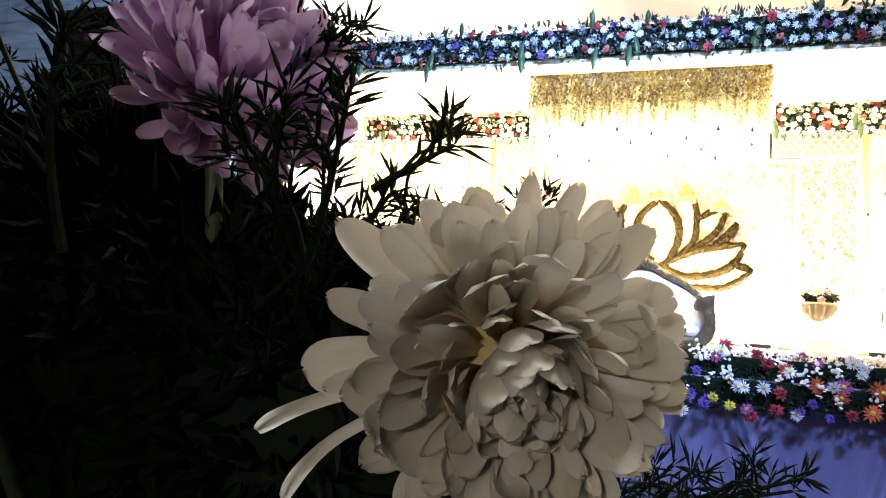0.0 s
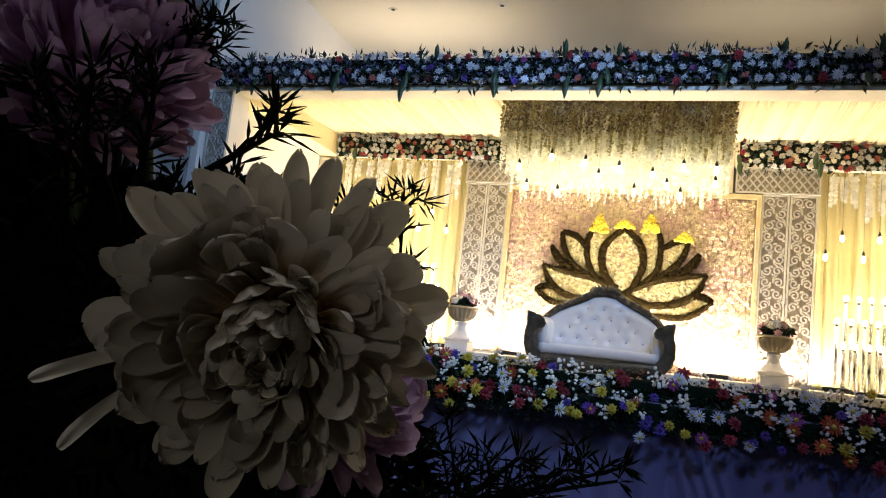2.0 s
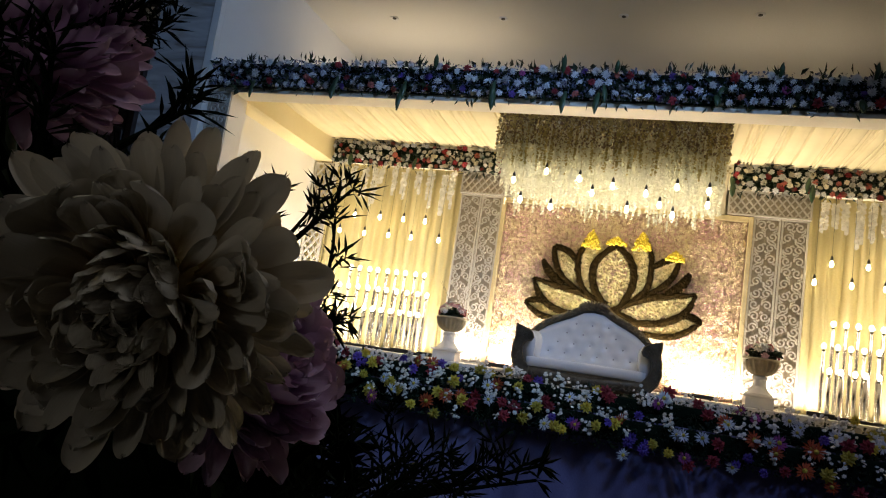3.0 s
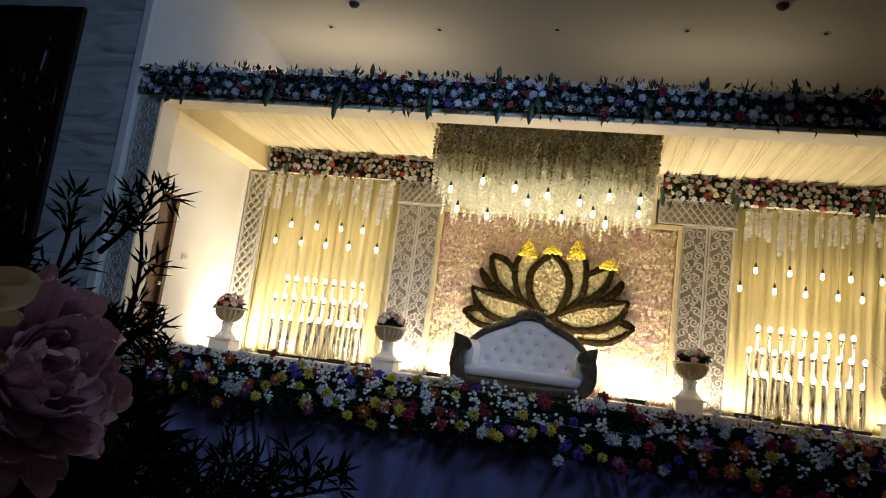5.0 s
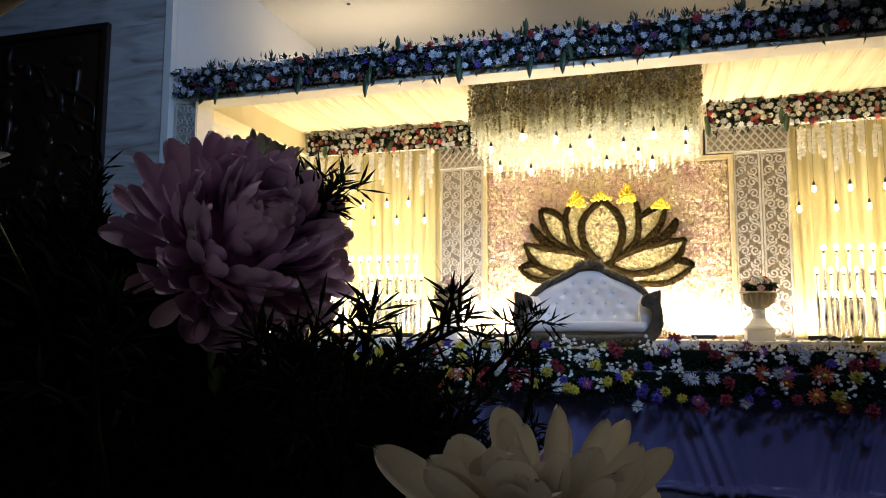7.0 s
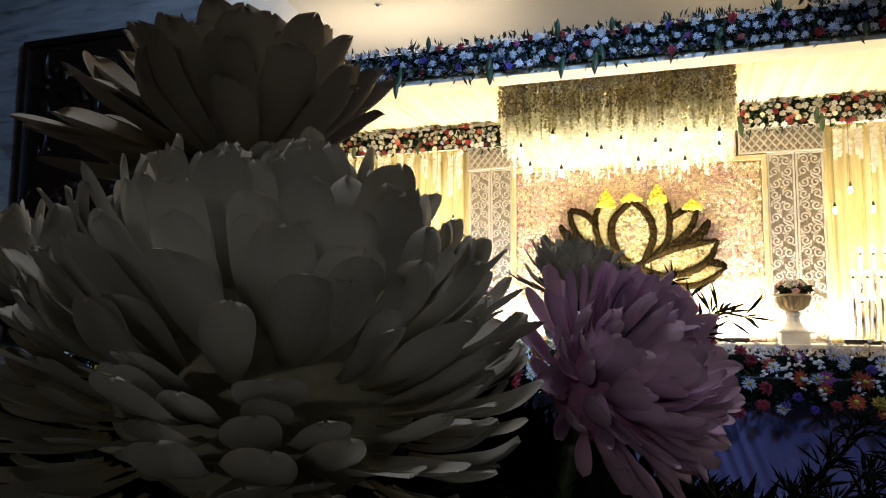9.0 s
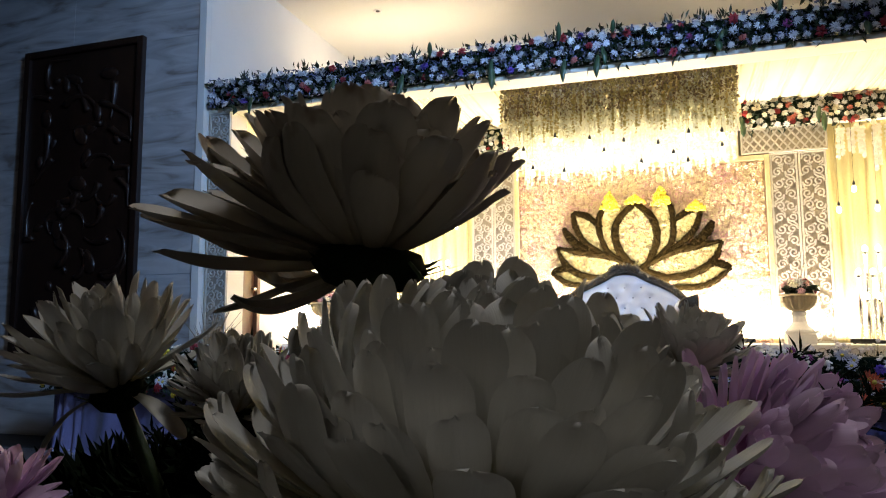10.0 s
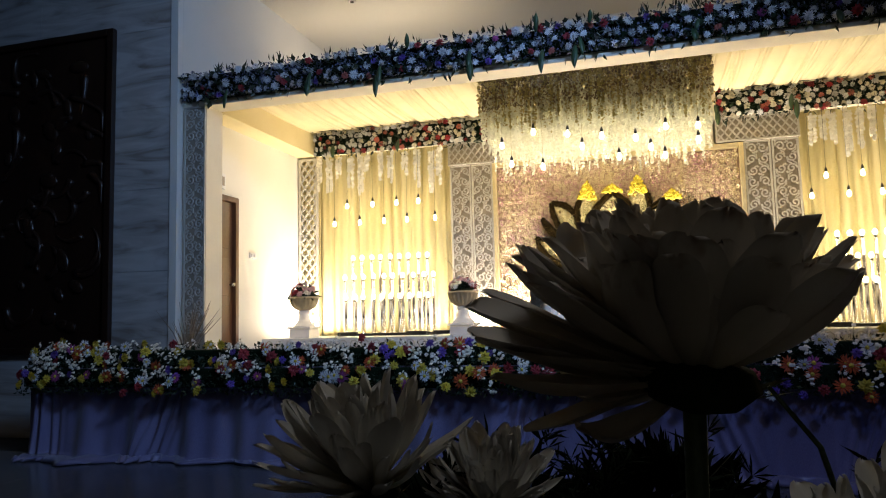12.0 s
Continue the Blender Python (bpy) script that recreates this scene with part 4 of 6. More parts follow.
def bulb(x, y, z, top, parent_label, group, cord=True):
    th = thing("pendant_bulb", parent_label, "pendant lamp", (x, y, z), group)
    b = B()
    lathe(b, [(0.003, -0.046), (0.016, -0.041), (0.025, -0.022), (0.026, -0.006), (0.019, 0.018), (0.014, 0.034)], 12)
    part("glass", b, M["bulb"], th, "glowing warm glass bulb", True)
    b = B()
    lathe(b, [(0.016, 0.0345), (0.018, 0.04), (0.018, 0.065), (0.006, 0.1)], 10)
    part("socket", b, M["black"], th, "black lamp socket", True)
    b = B()
    rod(b, [(0, 0, 0.099), (0, 0, top - z + 0.006)], 0.0016, 0.0016, 5)
    part("cord", b, M["shaded_floret"] if group == "canopy bulbs" else M["black"], th, "thin cord")
    return th


r_ = random.Random(31)
hang = thing("hanging_flower_canopy", "cream wisteria strings hanging thickly from a wooden frame over the sofa", "flower canopy")
b = B()
for a in ((-2.05, 0.60, 8.32, 8.37), (-2.05, 0.60, 9.67, 9.72), (-2.05, -2.00, 8.37, 9.67), (0.55, 0.60, 8.37, 9.67), (-0.85, -0.80, 8.37, 9.67)):
    box(b, a[0], a[1], a[2], a[3], 4.27, 4.32, 0.004)
part("frame", b, M["backing"], hang, "timber frame")
st, up = [], []
for i in range(52):
    for j in range(13):
        x, y = -2.05 + 2.65 * (i + r_.uniform(0, 1)) / 52, 8.33 + 1.36 * (j + r_.uniform(0, 1)) / 13
        st.append((x, y, r_.uniform(3.85, 4.28), r_.uniform(3.22, 3.56) - (0.08 if r_.random() < 0.2 else 0), r_.uniform(0.012, 0.030)))
for i in range(110):
    st.append((-2.05 + 2.65 * (i + r_.uniform(0, 1)) / 110, r_.uniform(8.27, 8.31), r_.uniform(3.85, 4.15), r_.uniform(3.25, 3.75), r_.uniform(0.010, 0.022)))
for i in range(190):
    up.append((-2.06 + 2.67 * (i + r_.uniform(0, 1)) / 190, r_.uniform(8.25, 8.40), 4.29, 4.08 - 0.62 * r_.random() ** 1.3, 0.022))
fs = string_mesh(st, 6, 0.0135, 0.020)
fs.parent = hang
tagged(fs, "dense cream wisteria strings", kind="stuff")
# upper ends take the darker colour, as painted shade above the bulbs
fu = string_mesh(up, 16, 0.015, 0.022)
fu.data.materials[0] = M["shaded_floret"]
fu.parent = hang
tagged(fu, "upper ends of the wisteria strings, shaded olive beige by colour", kind="stuff")
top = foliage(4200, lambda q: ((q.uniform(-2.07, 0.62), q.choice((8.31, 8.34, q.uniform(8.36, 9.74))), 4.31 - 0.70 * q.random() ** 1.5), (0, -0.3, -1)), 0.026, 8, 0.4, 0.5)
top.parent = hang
top.data.materials[0] = M["shaded_floret"]
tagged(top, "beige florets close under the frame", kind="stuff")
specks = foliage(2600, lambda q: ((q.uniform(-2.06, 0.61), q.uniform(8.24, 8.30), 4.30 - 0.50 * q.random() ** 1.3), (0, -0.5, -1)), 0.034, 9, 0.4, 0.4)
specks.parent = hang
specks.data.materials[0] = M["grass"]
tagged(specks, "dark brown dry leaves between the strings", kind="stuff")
for x, z in ((-1.79, 3.36), (-1.68, 3.125), (-1.41, 3.49), (-1.31, 3.065), (-1.01, 3.43), (-0.85, 3.27), (-0.625, 3.37), (-0.44, 3.11), (-0.25, 3.31), (-0.09, 3.19), (0.06, 3.085), (0.08, 3.41), (0.425, 3.39), (0.42, 3.23)):
    bulb(x, 8.30, z, 4.275, "glowing filament bulb hanging among cream flower strings", "canopy bulbs")


def curtain_strings(xs, seed):
    r = random.Random(seed)
    for k, x in enumerate(xs):
        low = 3.84 - r.uniform(0.38, 0.74)
        strands = [(x + dx, YB - 0.20, 3.86 - r.uniform(0, 0.10), low + r.uniform(0, 0.16), 0.020) for dx in (-0.022, 0.022)]
        ob = string_mesh(strands, seed + k, 0.024, 0.019, True)
        ob.data.materials[0] = M["white_string"]
        ob.name = "flower_string"
        b = B()
        rod(b, [(x, YB - 0.12, 3.93), (x, YB - 0.195, 3.88), (x, YB - 0.20, low + 0.06)], 0.002, 0.002, 4)
        part("thread", b, M["stem"], ob)
        tagged(ob, "cream wisteria flower string hanging before the curtain", "flower string", "curtain flower strings")


curtain_strings((-4.98, -4.82, -4.66, -4.46, -4.30, -4.20, -3.98, -3.82, -3.60, -3.40, -3.18, -3.06), 40)
curtain_strings((1.90, 2.02, 2.12, 2.30, 2.44, 2.58, 2.76, 2.92, 3.06, 3.24, 3.45, 3.62, 3.74), 60)
for x0, x1 in ((-5.13, -2.52), (0.80, XR - 0.31)):
    b = B()
    rod(b, [(x0, 9.93, 4.236), (x1, 9.93, 4.236)], 0.005, 0.005, 6)
    one("lamp_rail", b, M["black"], "thin black wire rail carrying the pendant bulbs", "rail", "lamp rails")
for x in (-4.52, -4.11, -3.73, -3.39):
    bulb(x, 9.93, 3.05, 4.236, "glowing filament bulb hanging before the yellow curtain", "curtain bulbs")
for x in (-4.73, -4.32, -3.93, -3.57, -3.14):
    bulb(x, 9.93, 2.79, 4.236, "glowing filament bulb hanging before the yellow curtain", "curtain bulbs")
for x in (2.01, 2.42, 2.81, 3.14, 3.5):
    bulb(x, 9.93, 3.0, 4.236, "glowing filament bulb hanging before the yellow curtain", "curtain bulbs")
for x in (1.83, 2.25, 2.62, 3.0, 3.28, 3.62):
    bulb(x, 9.93, 2.75, 4.236, "glowing filament bulb hanging before the yellow curtain", "curtain bulbs")

# ---------------------------------------------------------------- candle tubes
def candle_tube(h):
    th = thing("candle_tube", "polished steel candle tube topped by a glowing bulb", "candle lamp", (0, 0, 0), "candle tubes %d" % round(h * 100))
    b = B()
    lathe(b, [(0.034, 0.0), (0.034, 0.01), (0.024, 0.014), (0.024, h - 0.05), (0.027, h - 0.048), (0.027, h - 0.04)], 14)
    part("tube", b, M["chrome"], th, "", True)
    b = B()
    lathe(b, [(0.018, h - 0.039), (0.018, h - 0.012)], 10)
    part("collar", b, M["black"], th)
    b = B()
    lathe(b, [(0.012, h - 0.0115), (0.030, h + 0.013), (0.029, h + 0.036), (0.010, h + 0.062)], 10)
    part("candle_bulb", b, M["candle"], th, "glowing candle bulb", True)
    return th


def tube_group(x0, x1):
    b = B()
    box(b, x0 - 0.06, x1 + 0.06, 9.70, 9.98, ZP, ZP + 0.035, 0.008)
    one("tube_stand", b, M["black"], "black base board carrying the candle tubes", "stand", "tube stands")
    for y, h, n, inset in ((9.93, 1.09, 9, 0.10), (9.84, 0.80, 10, 0.0), (9.75, 0.50, 10, 0.05)):
        first = candle_tube(h)
        for k in range(n):
            m = pose(x0 + inset + (x1 - x0 - 2 * inset) * k / (n - 1) + rng.uniform(-0.012, 0.012), y, ZP + 0.0355)
            if k == 0:
                first.matrix_basis = m
            else:
                copy_thing(first, m)


tube_group(-4.53, -3.16)
tube_group(1.98, 3.30)


def footlight(x, y=9.62):
    th = thing("footlight", "small black floodlight box facing the backdrop", "floodlight", (x, y, ZP), "footlights")
    b = B()
    box(b, -0.15, 0.15, -0.03, 0.03, 0.012, 0.06, 0.006)
    part("housing", b, M["black"], th)
    for dx in (-0.11, 0.11):
        b = B()
        box(b, dx - 0.012, dx + 0.012, -0.04, 0.04, 0.0005, 0.0115, 0.002)
        part("foot", b, M["black"], th)
    return th


f0 = footlight(-4.4)
for x in (-3.35, -2.95, -1.95, 0.62, 1.95, 2.9):
    copy_thing(f0, pose(x, 9.62, ZP))

# ---------------------------------------------------------------- lotus sign
def lotus():
    th = thing("lotus_ornament", "large brown tinsel lotus outline with yellow floret tips behind the sofa", "lotus ornament")
    y = YB - 0.27

    def along(pts, s):
        """A smooth curve through three to five points."""
        n = len(pts) - 1
        k = min(n - 1, int(s * n))
        f = s * n - k
        p = [Vector(pts[max(0, min(n, k + i))]) for i in (-1, 0, 1, 2)]
        return 0.5 * (2 * p[1] + (p[2] - p[0]) * f + (2 * p[0] - 5 * p[1] + 4 * p[2] - p[3]) * f * f + (3 * p[1] - p[0] - 3 * p[2] + p[3]) * f ** 3)

    def petal(strokes, wide, tip=None, point=True, other=None):
        """Broad tinsel bands on a board, each along its own curve, ragged at the edges."""
        b = B()
        verts, faces = [], []
        for pts in strokes:
            n, lines = 28, []
            for i in range(n + 1):
                s = i / n
                c = along(pts, s)
                d = (along(pts, min(1, s + 0.02)) - along(pts, max(0, s - 0.02))).normalized()
                w = 0.76 * wide * (0.75 + 0.40 * math.sin(math.pi * s ** 0.9)) * (1 - 0.65 * max(0.0, s - 0.72) / 0.28 if point else 1) * (1 + 0.10 * math.sin(s * 46 + wide * 900)) * rng.uniform(0.92, 1.08)
                lines.append((c, Vector((-d.y, d.x)), w))
            rings = []
            for c, nn, w in lines:
                ring = []
                for q, dy in ((-1, 0.03), (-1, -0.022), (-0.6, -0.030), (0, -0.034), (0.6, -0.030), (1, -0.022), (1, 0.03)):
                    ring.append(b.verts.new((c.x + nn.x * w * q, y + dy + rng.uniform(-0.006, 0.006), c.y + nn.y * w * q)))
                rings.append(ring)
            for a, c in zip(rings, rings[1:]):
                for i in range(7):
                    b.faces.new((a[i], a[(i + 1) % 7], c[(i + 1) % 7], c[i]))
            b.faces.new(rings[0][::-1])
            b.faces.new(rings[-1])
            for (c0, n0, w0), (c1, n1, w1) in zip(lines, lines[1:]):
                for _ in range(26):
                    f, q = rng.random(), rng.choice((-1, 1)) * rng.random() ** 0.4
                    c, nn, w = c0.lerp(c1, f), n0, w0
                    p = Vector((c.x + nn.x * w * q, y - 0.035 * (1 - q * q), c.y + nn.y * w * q))
                    o = Vector((nn.x * q + rng.uniform(-0.7, 0.7), rng.uniform(-0.9, -0.1), nn.y * q + rng.uniform(-0.7, 0.7))).normalized()
                    e = o.orthogonal().normalized() * 0.006
                    k = len(verts)
                    verts += [tuple(p + e), tuple(p - e), tuple(p + o * rng.uniform(0.016, 0.030))]
                    faces.append((k, k + 1, k + 2))
        ob = part("petal", b, M["lotus"], th, "brown tinsel petal outline")
        me = bpy.data.meshes.new("bristles")
        me.from_pydata(verts, [], faces)
        me.materials.append(M["lotus"])
        br = new("bristles", me)
        br.parent = ob
        tagged(br, "brown tinsel bristles", kind="stuff")
        # pale gold florets within the outline
        edge = other or (strokes[1] if len(strokes) > 1 else None)
        if edge:
            if Vector(edge[0]) == Vector(strokes[0][-1]):
                edge = edge[::-1]
            vs, fs = [], []
            for _ in range(620):
                u, v = rng.random(), rng.random()
                c = along(strokes[0], u).lerp(along(edge, u), v)
                s, a0, tx, tz = rng.uniform(0.016, 0.028), rng.uniform(0, 6.28), rng.uniform(-0.4, 0.4), rng.uniform(-1.0, -0.1)
                for k in range(5):
                    q = len(vs)
                    for rr, da in ((0.1, 0), (0.8, -0.5), (1.0, 0), (0.8, 0.5)):
                        dx, dz = s * rr * math.cos(a0 + k * 1.2566 + da), s * rr * math.sin(a0 + k * 1.2566 + da)
                        vs.append((c.x + dx, y + 0.03 - 0.03 * rr + tx * dx + tz * dz, c.y + dz))
                    fs.append((q, q + 1, q + 2, q + 3))
            me = bpy.data.meshes.new("floret_mass")
            me.from_pydata(vs, [], fs)
            me.materials.append(M["lotus_fill"])
            fl = new("floret_mass", me)
            fl.parent = ob
            tagged(fl, "pale gold silk florets", kind="stuff")
        if tip:
            # pointed patch of yellow florets over the petal's end
            (px, pz), half, low = tip
            b = B()
            for _ in range(170):
                f = rng.random() ** 0.6
                g = f ** 0.8 * (1.1 - 0.2 * f)
                m = Matrix.Translation((px + half * 0.95 * g * rng.uniform(-1, 1), y - 0.045 - rng.uniform(0, 0.025), pz + 0.015 - low * f + rng.uniform(-0.02, 0.01))) @ Euler((rng.uniform(0, 3), rng.uniform(0, 3), 0)).to_matrix().to_4x4()
                bmesh.ops.create_icosphere(b, subdivisions=1, radius=rng.uniform(0.012, 0.022), matrix=m)
            part("petal_tip", b, M["lotus_tip"], ob, "yellow floret tip")

    # the whole ornament stands close before the flower wall
    th.matrix_basis = pose(0.088, 0.018, 1.23) @ Matrix.Scale(1.0172, 4) @ pose(-0.088, -0.018, -1.23)
    petal((((-0.605, 2.04), (-0.845, 2.363), (-0.86, 2.70), (-0.61, 2.966)), ((-0.525, 2.04), (-0.349, 2.424), (-0.39, 2.74), (-0.61, 2.966))), 0.055, ((-0.61, 3.04), 0.16, 0.09), False)
    petal((((-0.742, 2.108), (-1.004, 2.353), (-1.10, 2.672), (-1.055, 2.869), (-0.951, 3.06)),), 0.043, ((-0.945, 3.11), 0.15, 0.24), False, ((-0.66, 2.10), (-0.845, 2.40), (-0.84, 2.75), (-0.80, 2.92)))
    petal((((-0.431, 2.144), (-0.178, 2.391), (-0.13, 2.64), (-0.161, 2.901), (-0.275, 3.10)),), 0.043, ((-0.275, 3.15), 0.15, 0.25), False, ((-0.50, 2.10), (-0.36, 2.45), (-0.37, 2.75), (-0.40, 2.93)))
    petal((((-0.952, 2.225), (-1.292, 2.468), (-1.413, 2.70), (-1.432, 2.864)), ((-1.432, 2.864), (-1.243, 2.814), (-1.06, 2.645))), 0.041, None, False)
    petal((((-0.228, 2.287), (0.015, 2.447), (0.158, 2.628), (0.216, 2.862)), ((0.216, 2.862), (0.051, 2.81), (-0.111, 2.714))), 0.041, ((0.16, 2.92), 0.15, 0.11), False)
    petal((((-1.264, 2.35), (-1.441, 2.474), (-1.575, 2.661)),), 0.060)
    petal((((0.095, 2.37), (0.273, 2.52), (0.357, 2.669)),), 0.060)
    petal((((-0.644, 2.144), (-0.968, 2.253), (-1.325, 2.318), (-1.665, 2.394)), ((-0.976, 1.946), (-1.331, 2.008), (-1.55, 2.155), (-1.665, 2.394))), 0.050)
    petal((((-0.555, 2.092), (-0.172, 2.277), (0.158, 2.356), (0.456, 2.404)), ((-0.49, 1.953), (0.012, 1.976), (0.332, 2.141), (0.456, 2.404))), 0.052)
    petal((((-1.457, 2.102), (-1.605, 2.101), (-1.745, 2.053)), ((-1.174, 1.874), (-1.5, 1.893), (-1.745, 2.053))), 0.040)
    petal((((0.305, 2.139), (0.443, 2.106), (0.553, 2.058)), ((-0.202, 1.818), (0.238, 1.838), (0.553, 2.058))), 0.044)
    b = B()
    rod(b, [(-0.60, y + 0.04, 2.2), (-0.60, y + 0.04, ZP + 0.0035)], 0.03, 0.03, 8)
    part("post", b, M["black"], th, "dark post")
    b = B()
    rod(b, [(-1.0, y + 0.02, 1.95), (-0.58, y + 0.02, 2.08), (-0.2, y + 0.02, 1.93)], 0.05, 0.05, 8)
    part("crossbar", b, M["lotus"], th)


lotus()

# ---------------------------------------------------------------- sofa
def sofa():
    cx, yf, yb, z = -0.705, 8.36, 8.80, ZS
    th = thing("wedding_sofa", "white tufted leather sofa in a carved antique bronze frame", "sofa", (cx, 0, z))
    HW = 0.70
    line = ((0.0, 1.075), (0.12, 1.06), (0.20, 1.01), (0.28, 0.965), (0.40, 0.91), (0.52, 0.845), (0.62, 0.76), (0.70, 0.66))

    def crest(x):
        """Height of the backrest's top at x: a raised middle, a hollow and round shoulders."""
        a = min(abs(x), HW)
        for (x0, z0), (x1, z1) in zip(line, line[1:]):
            if a <= x1:
                f = (a - x0) / (x1 - x0)
                return z0 + (z1 - z0) * f
        return line[-1][1]
    bow = lambda x: -0.10 * (abs(x) / HW) ** 3
    # backrest cushion with buttons
    studs = []
    for j in range(4):
        for i in range(6 - j):
            u, v = (i - (5 - j) / 2) * 0.19, 0.49 + j * 0.12
            if v < crest(u) - 0.13:
                studs.append((u, v))
    b = B()

    def fn(u, v):
        x = (u * 2 - 1) * 0.63
        h = 0.36 + (crest(x) - 0.06 - 0.36) * v
        d = sum(math.exp(-((x - sx) ** 2 + (h - sz) ** 2) / 0.0016) for sx, sz in studs)
        puff = 0.05 * min(1, min(u, 1 - u) * 6) ** 0.5 * min(1, (1 - v) * 6) ** 0.5
        return (x, yb - 0.04 + 0.10 * (h - 0.3) - puff + 0.034 * min(1, d) + bow(x), h)
    sheet(b, 64, 36, fn, (0, 0.05, 0))
    part("back_cushion", b, M["leather"], th, "white button-tufted back cushion", True)
    for sx, sz in studs:
        b = B()
        bmesh.ops.create_icosphere(b, subdivisions=1, radius=0.011, matrix=Matrix.Translation((sx, yb - 0.04 + 0.10 * (sz - 0.3) - 0.028 + bow(sx), sz)))
        part("button", b, M["crystal"], th, "crystal button", True)
    # carved frame over the back: a double moulding with leaves
    b = B()
    n = 56
    xs = [(i / n * 2 - 1) * HW for i in range(n + 1)]
    for dz, rad in ((-0.005, 0.042), (-0.062, 0.016)):
        rod(b, [(x * (1 + dz * 0.4), yb + 0.03 + bow(x), crest(x) + dz) for x in xs], rad, rad, 10)
    for i in range(190):
        x = rng.uniform(-HW, HW)
        m = Matrix.Translation((x, yb - 0.012 + bow(x), crest(x) + rng.uniform(-0.035, 0.03))) @ Matrix.Rotation(rng.uniform(0, 3.1), 4, "Y") @ Matrix.Diagonal((0.026, 0.02, 0.010, 1))
        bmesh.ops.create_icosphere(b, subdivisions=1, radius=1, matrix=m)
    for i in range(13):
        a = math.pi * (i + 0.5) / 13
        m = Matrix.Translation((0.15 * math.cos(a), yb - 0.018, crest(0) - 0.02 + 0.055 * math.sin(a))) @ Matrix.Rotation(-a, 4, "Y") @ Matrix.Diagonal((0.05, 0.03, 0.018, 1))
        bmesh.ops.create_icosphere(b, subdivisions=1, radius=1, matrix=m)
    part("back_frame", b, M["bronze"], th, "carved bronze back rail", True)
    b = B()
    sheet(b, 40, 10, lambda u, v: ((u * 2 - 1) * HW, yb + 0.055 + bow((u * 2 - 1) * HW), 0.10 + (crest((u * 2 - 1) * HW) - 0.11) * v), (0, 0.03, 0))
    part("back_panel", b, M["bronze"], th)
    # seat
    b = B()
    sheet(b, 24, 8, lambda u, v: ((u * 2 - 1) * 0.665, yf + 0.0 + 0.43 * v, 0.385 + 0.016 * math.sin(math.pi * u) ** 0.3 * math.sin(math.pi * min(1, v + 0.12)) ** 0.4), (0, 0, -0.11))
    part("seat_cushion", b, M["leather"], th, "white leather seat", True)
    b = B()
    n = 24
    rod(b, [((i / n * 2 - 1) * 0.68, yf + 0.02, 0.215 - 0.015 * math.cos((i / n * 2 - 1) * 3.14)) for i in range(n + 1)], 0.058, 0.058, 10)
    box(b, -0.66, 0.66, yf + 0.02, yf + 0.44, 0.15, 0.274)
    for i in range(70):
        bmesh.ops.create_icosphere(b, subdivisions=1, radius=0.011, matrix=Matrix.Translation(((i / 69 * 2 - 1) * 0.66, yf - 0.012, 0.272)))
    for i in range(60):
        m = Matrix.Translation((rng.uniform(-0.68, 0.68), yf - 0.03, 0.20 + rng.uniform(-0.04, 0.03))) @ Matrix.Rotation(rng.uniform(0, 3.1), 4, "Y") @ Matrix.Diagonal((0.03, 0.014, 0.012, 1))
        bmesh.ops.create_icosphere(b, subdivisions=1, radius=1, matrix=m)
    part("front_rail", b, M["bronze"], th, "carved bronze seat rail", True)
    # arms: white padded roll, with a flat carved bracket in front that flares to an ear
    ear = ((0.62, 0.17), (0.72, 0.185), (0.79, 0.26), (0.825, 0.37), (0.818, 0.50), (0.798, 0.60), (0.806, 0.68), (0.80, 0.74), (0.745, 0.725), (0.68, 0.70), (0.625, 0.66), (0.606, 0.61),
           (0.624, 0.572), (0.665, 0.562), (0.70, 0.540), (0.722, 0.49), (0.716, 0.41), (0.682, 0.33), (0.64, 0.28), (0.62, 0.27))
    for s in (-1, 1):
        b = B()
        front = [b.verts.new((s * x, yf - 0.05, h)) for x, h in ear]
        back = [b.verts.new((s * x, yf + 0.05, h)) for x, h in ear]
        b.faces.new(front)
        b.faces.new(back[::-1])
        for i in range(len(ear)):
            k = (i + 1) % len(ear)
            b.faces.new((front[i], back[i], back[k], front[k]))
        rod(b, [(s * x, yf - 0.05, h) for x, h in ear[9:]], 0.012, 0.012, 6)
        rod(b, [(s * x, yf - 0.048, h) for x, h in ear[1:8]], 0.014, 0.014, 6)
        for i in range(22):
            a, q = i * 0.62, 0.012 + 0.0026 * i
            m = Matrix.Translation((s * (0.70 + q * math.cos(a)), yf - 0.056, 0.635 + q * 0.9 * math.sin(a))) @ Matrix.Rotation(a, 4, "Y") @ Matrix.Diagonal((0.016, 0.012, 0.008, 1))
            bmesh.ops.create_icosphere(b, subdivisions=1, radius=1, matrix=m)
        for i in range(14):
            m = Matrix.Translation((s * (0.765 + rng.uniform(-0.025, 0.025)), yf - 0.055, 0.26 + 0.022 * i)) @ Matrix.Rotation(rng.uniform(0, 3.1), 4, "Y") @ Matrix.Diagonal((0.024, 0.010, 0.009, 1))
            bmesh.ops.create_icosphere(b, subdivisions=1, radius=1, matrix=m)
        part("arm_front", b, M["bronze"], th, "scrolled bronze arm front")
        b = B()
        pad = ((0.595, 0.30), (0.588, 0.46), (0.586, 0.56), (0.598, 0.62), (0.635, 0.668), (0.69, 0.685), (0.74, 0.665), (0.765, 0.61), (0.755, 0.55), (0.725, 0.50), (0.72, 0.30))
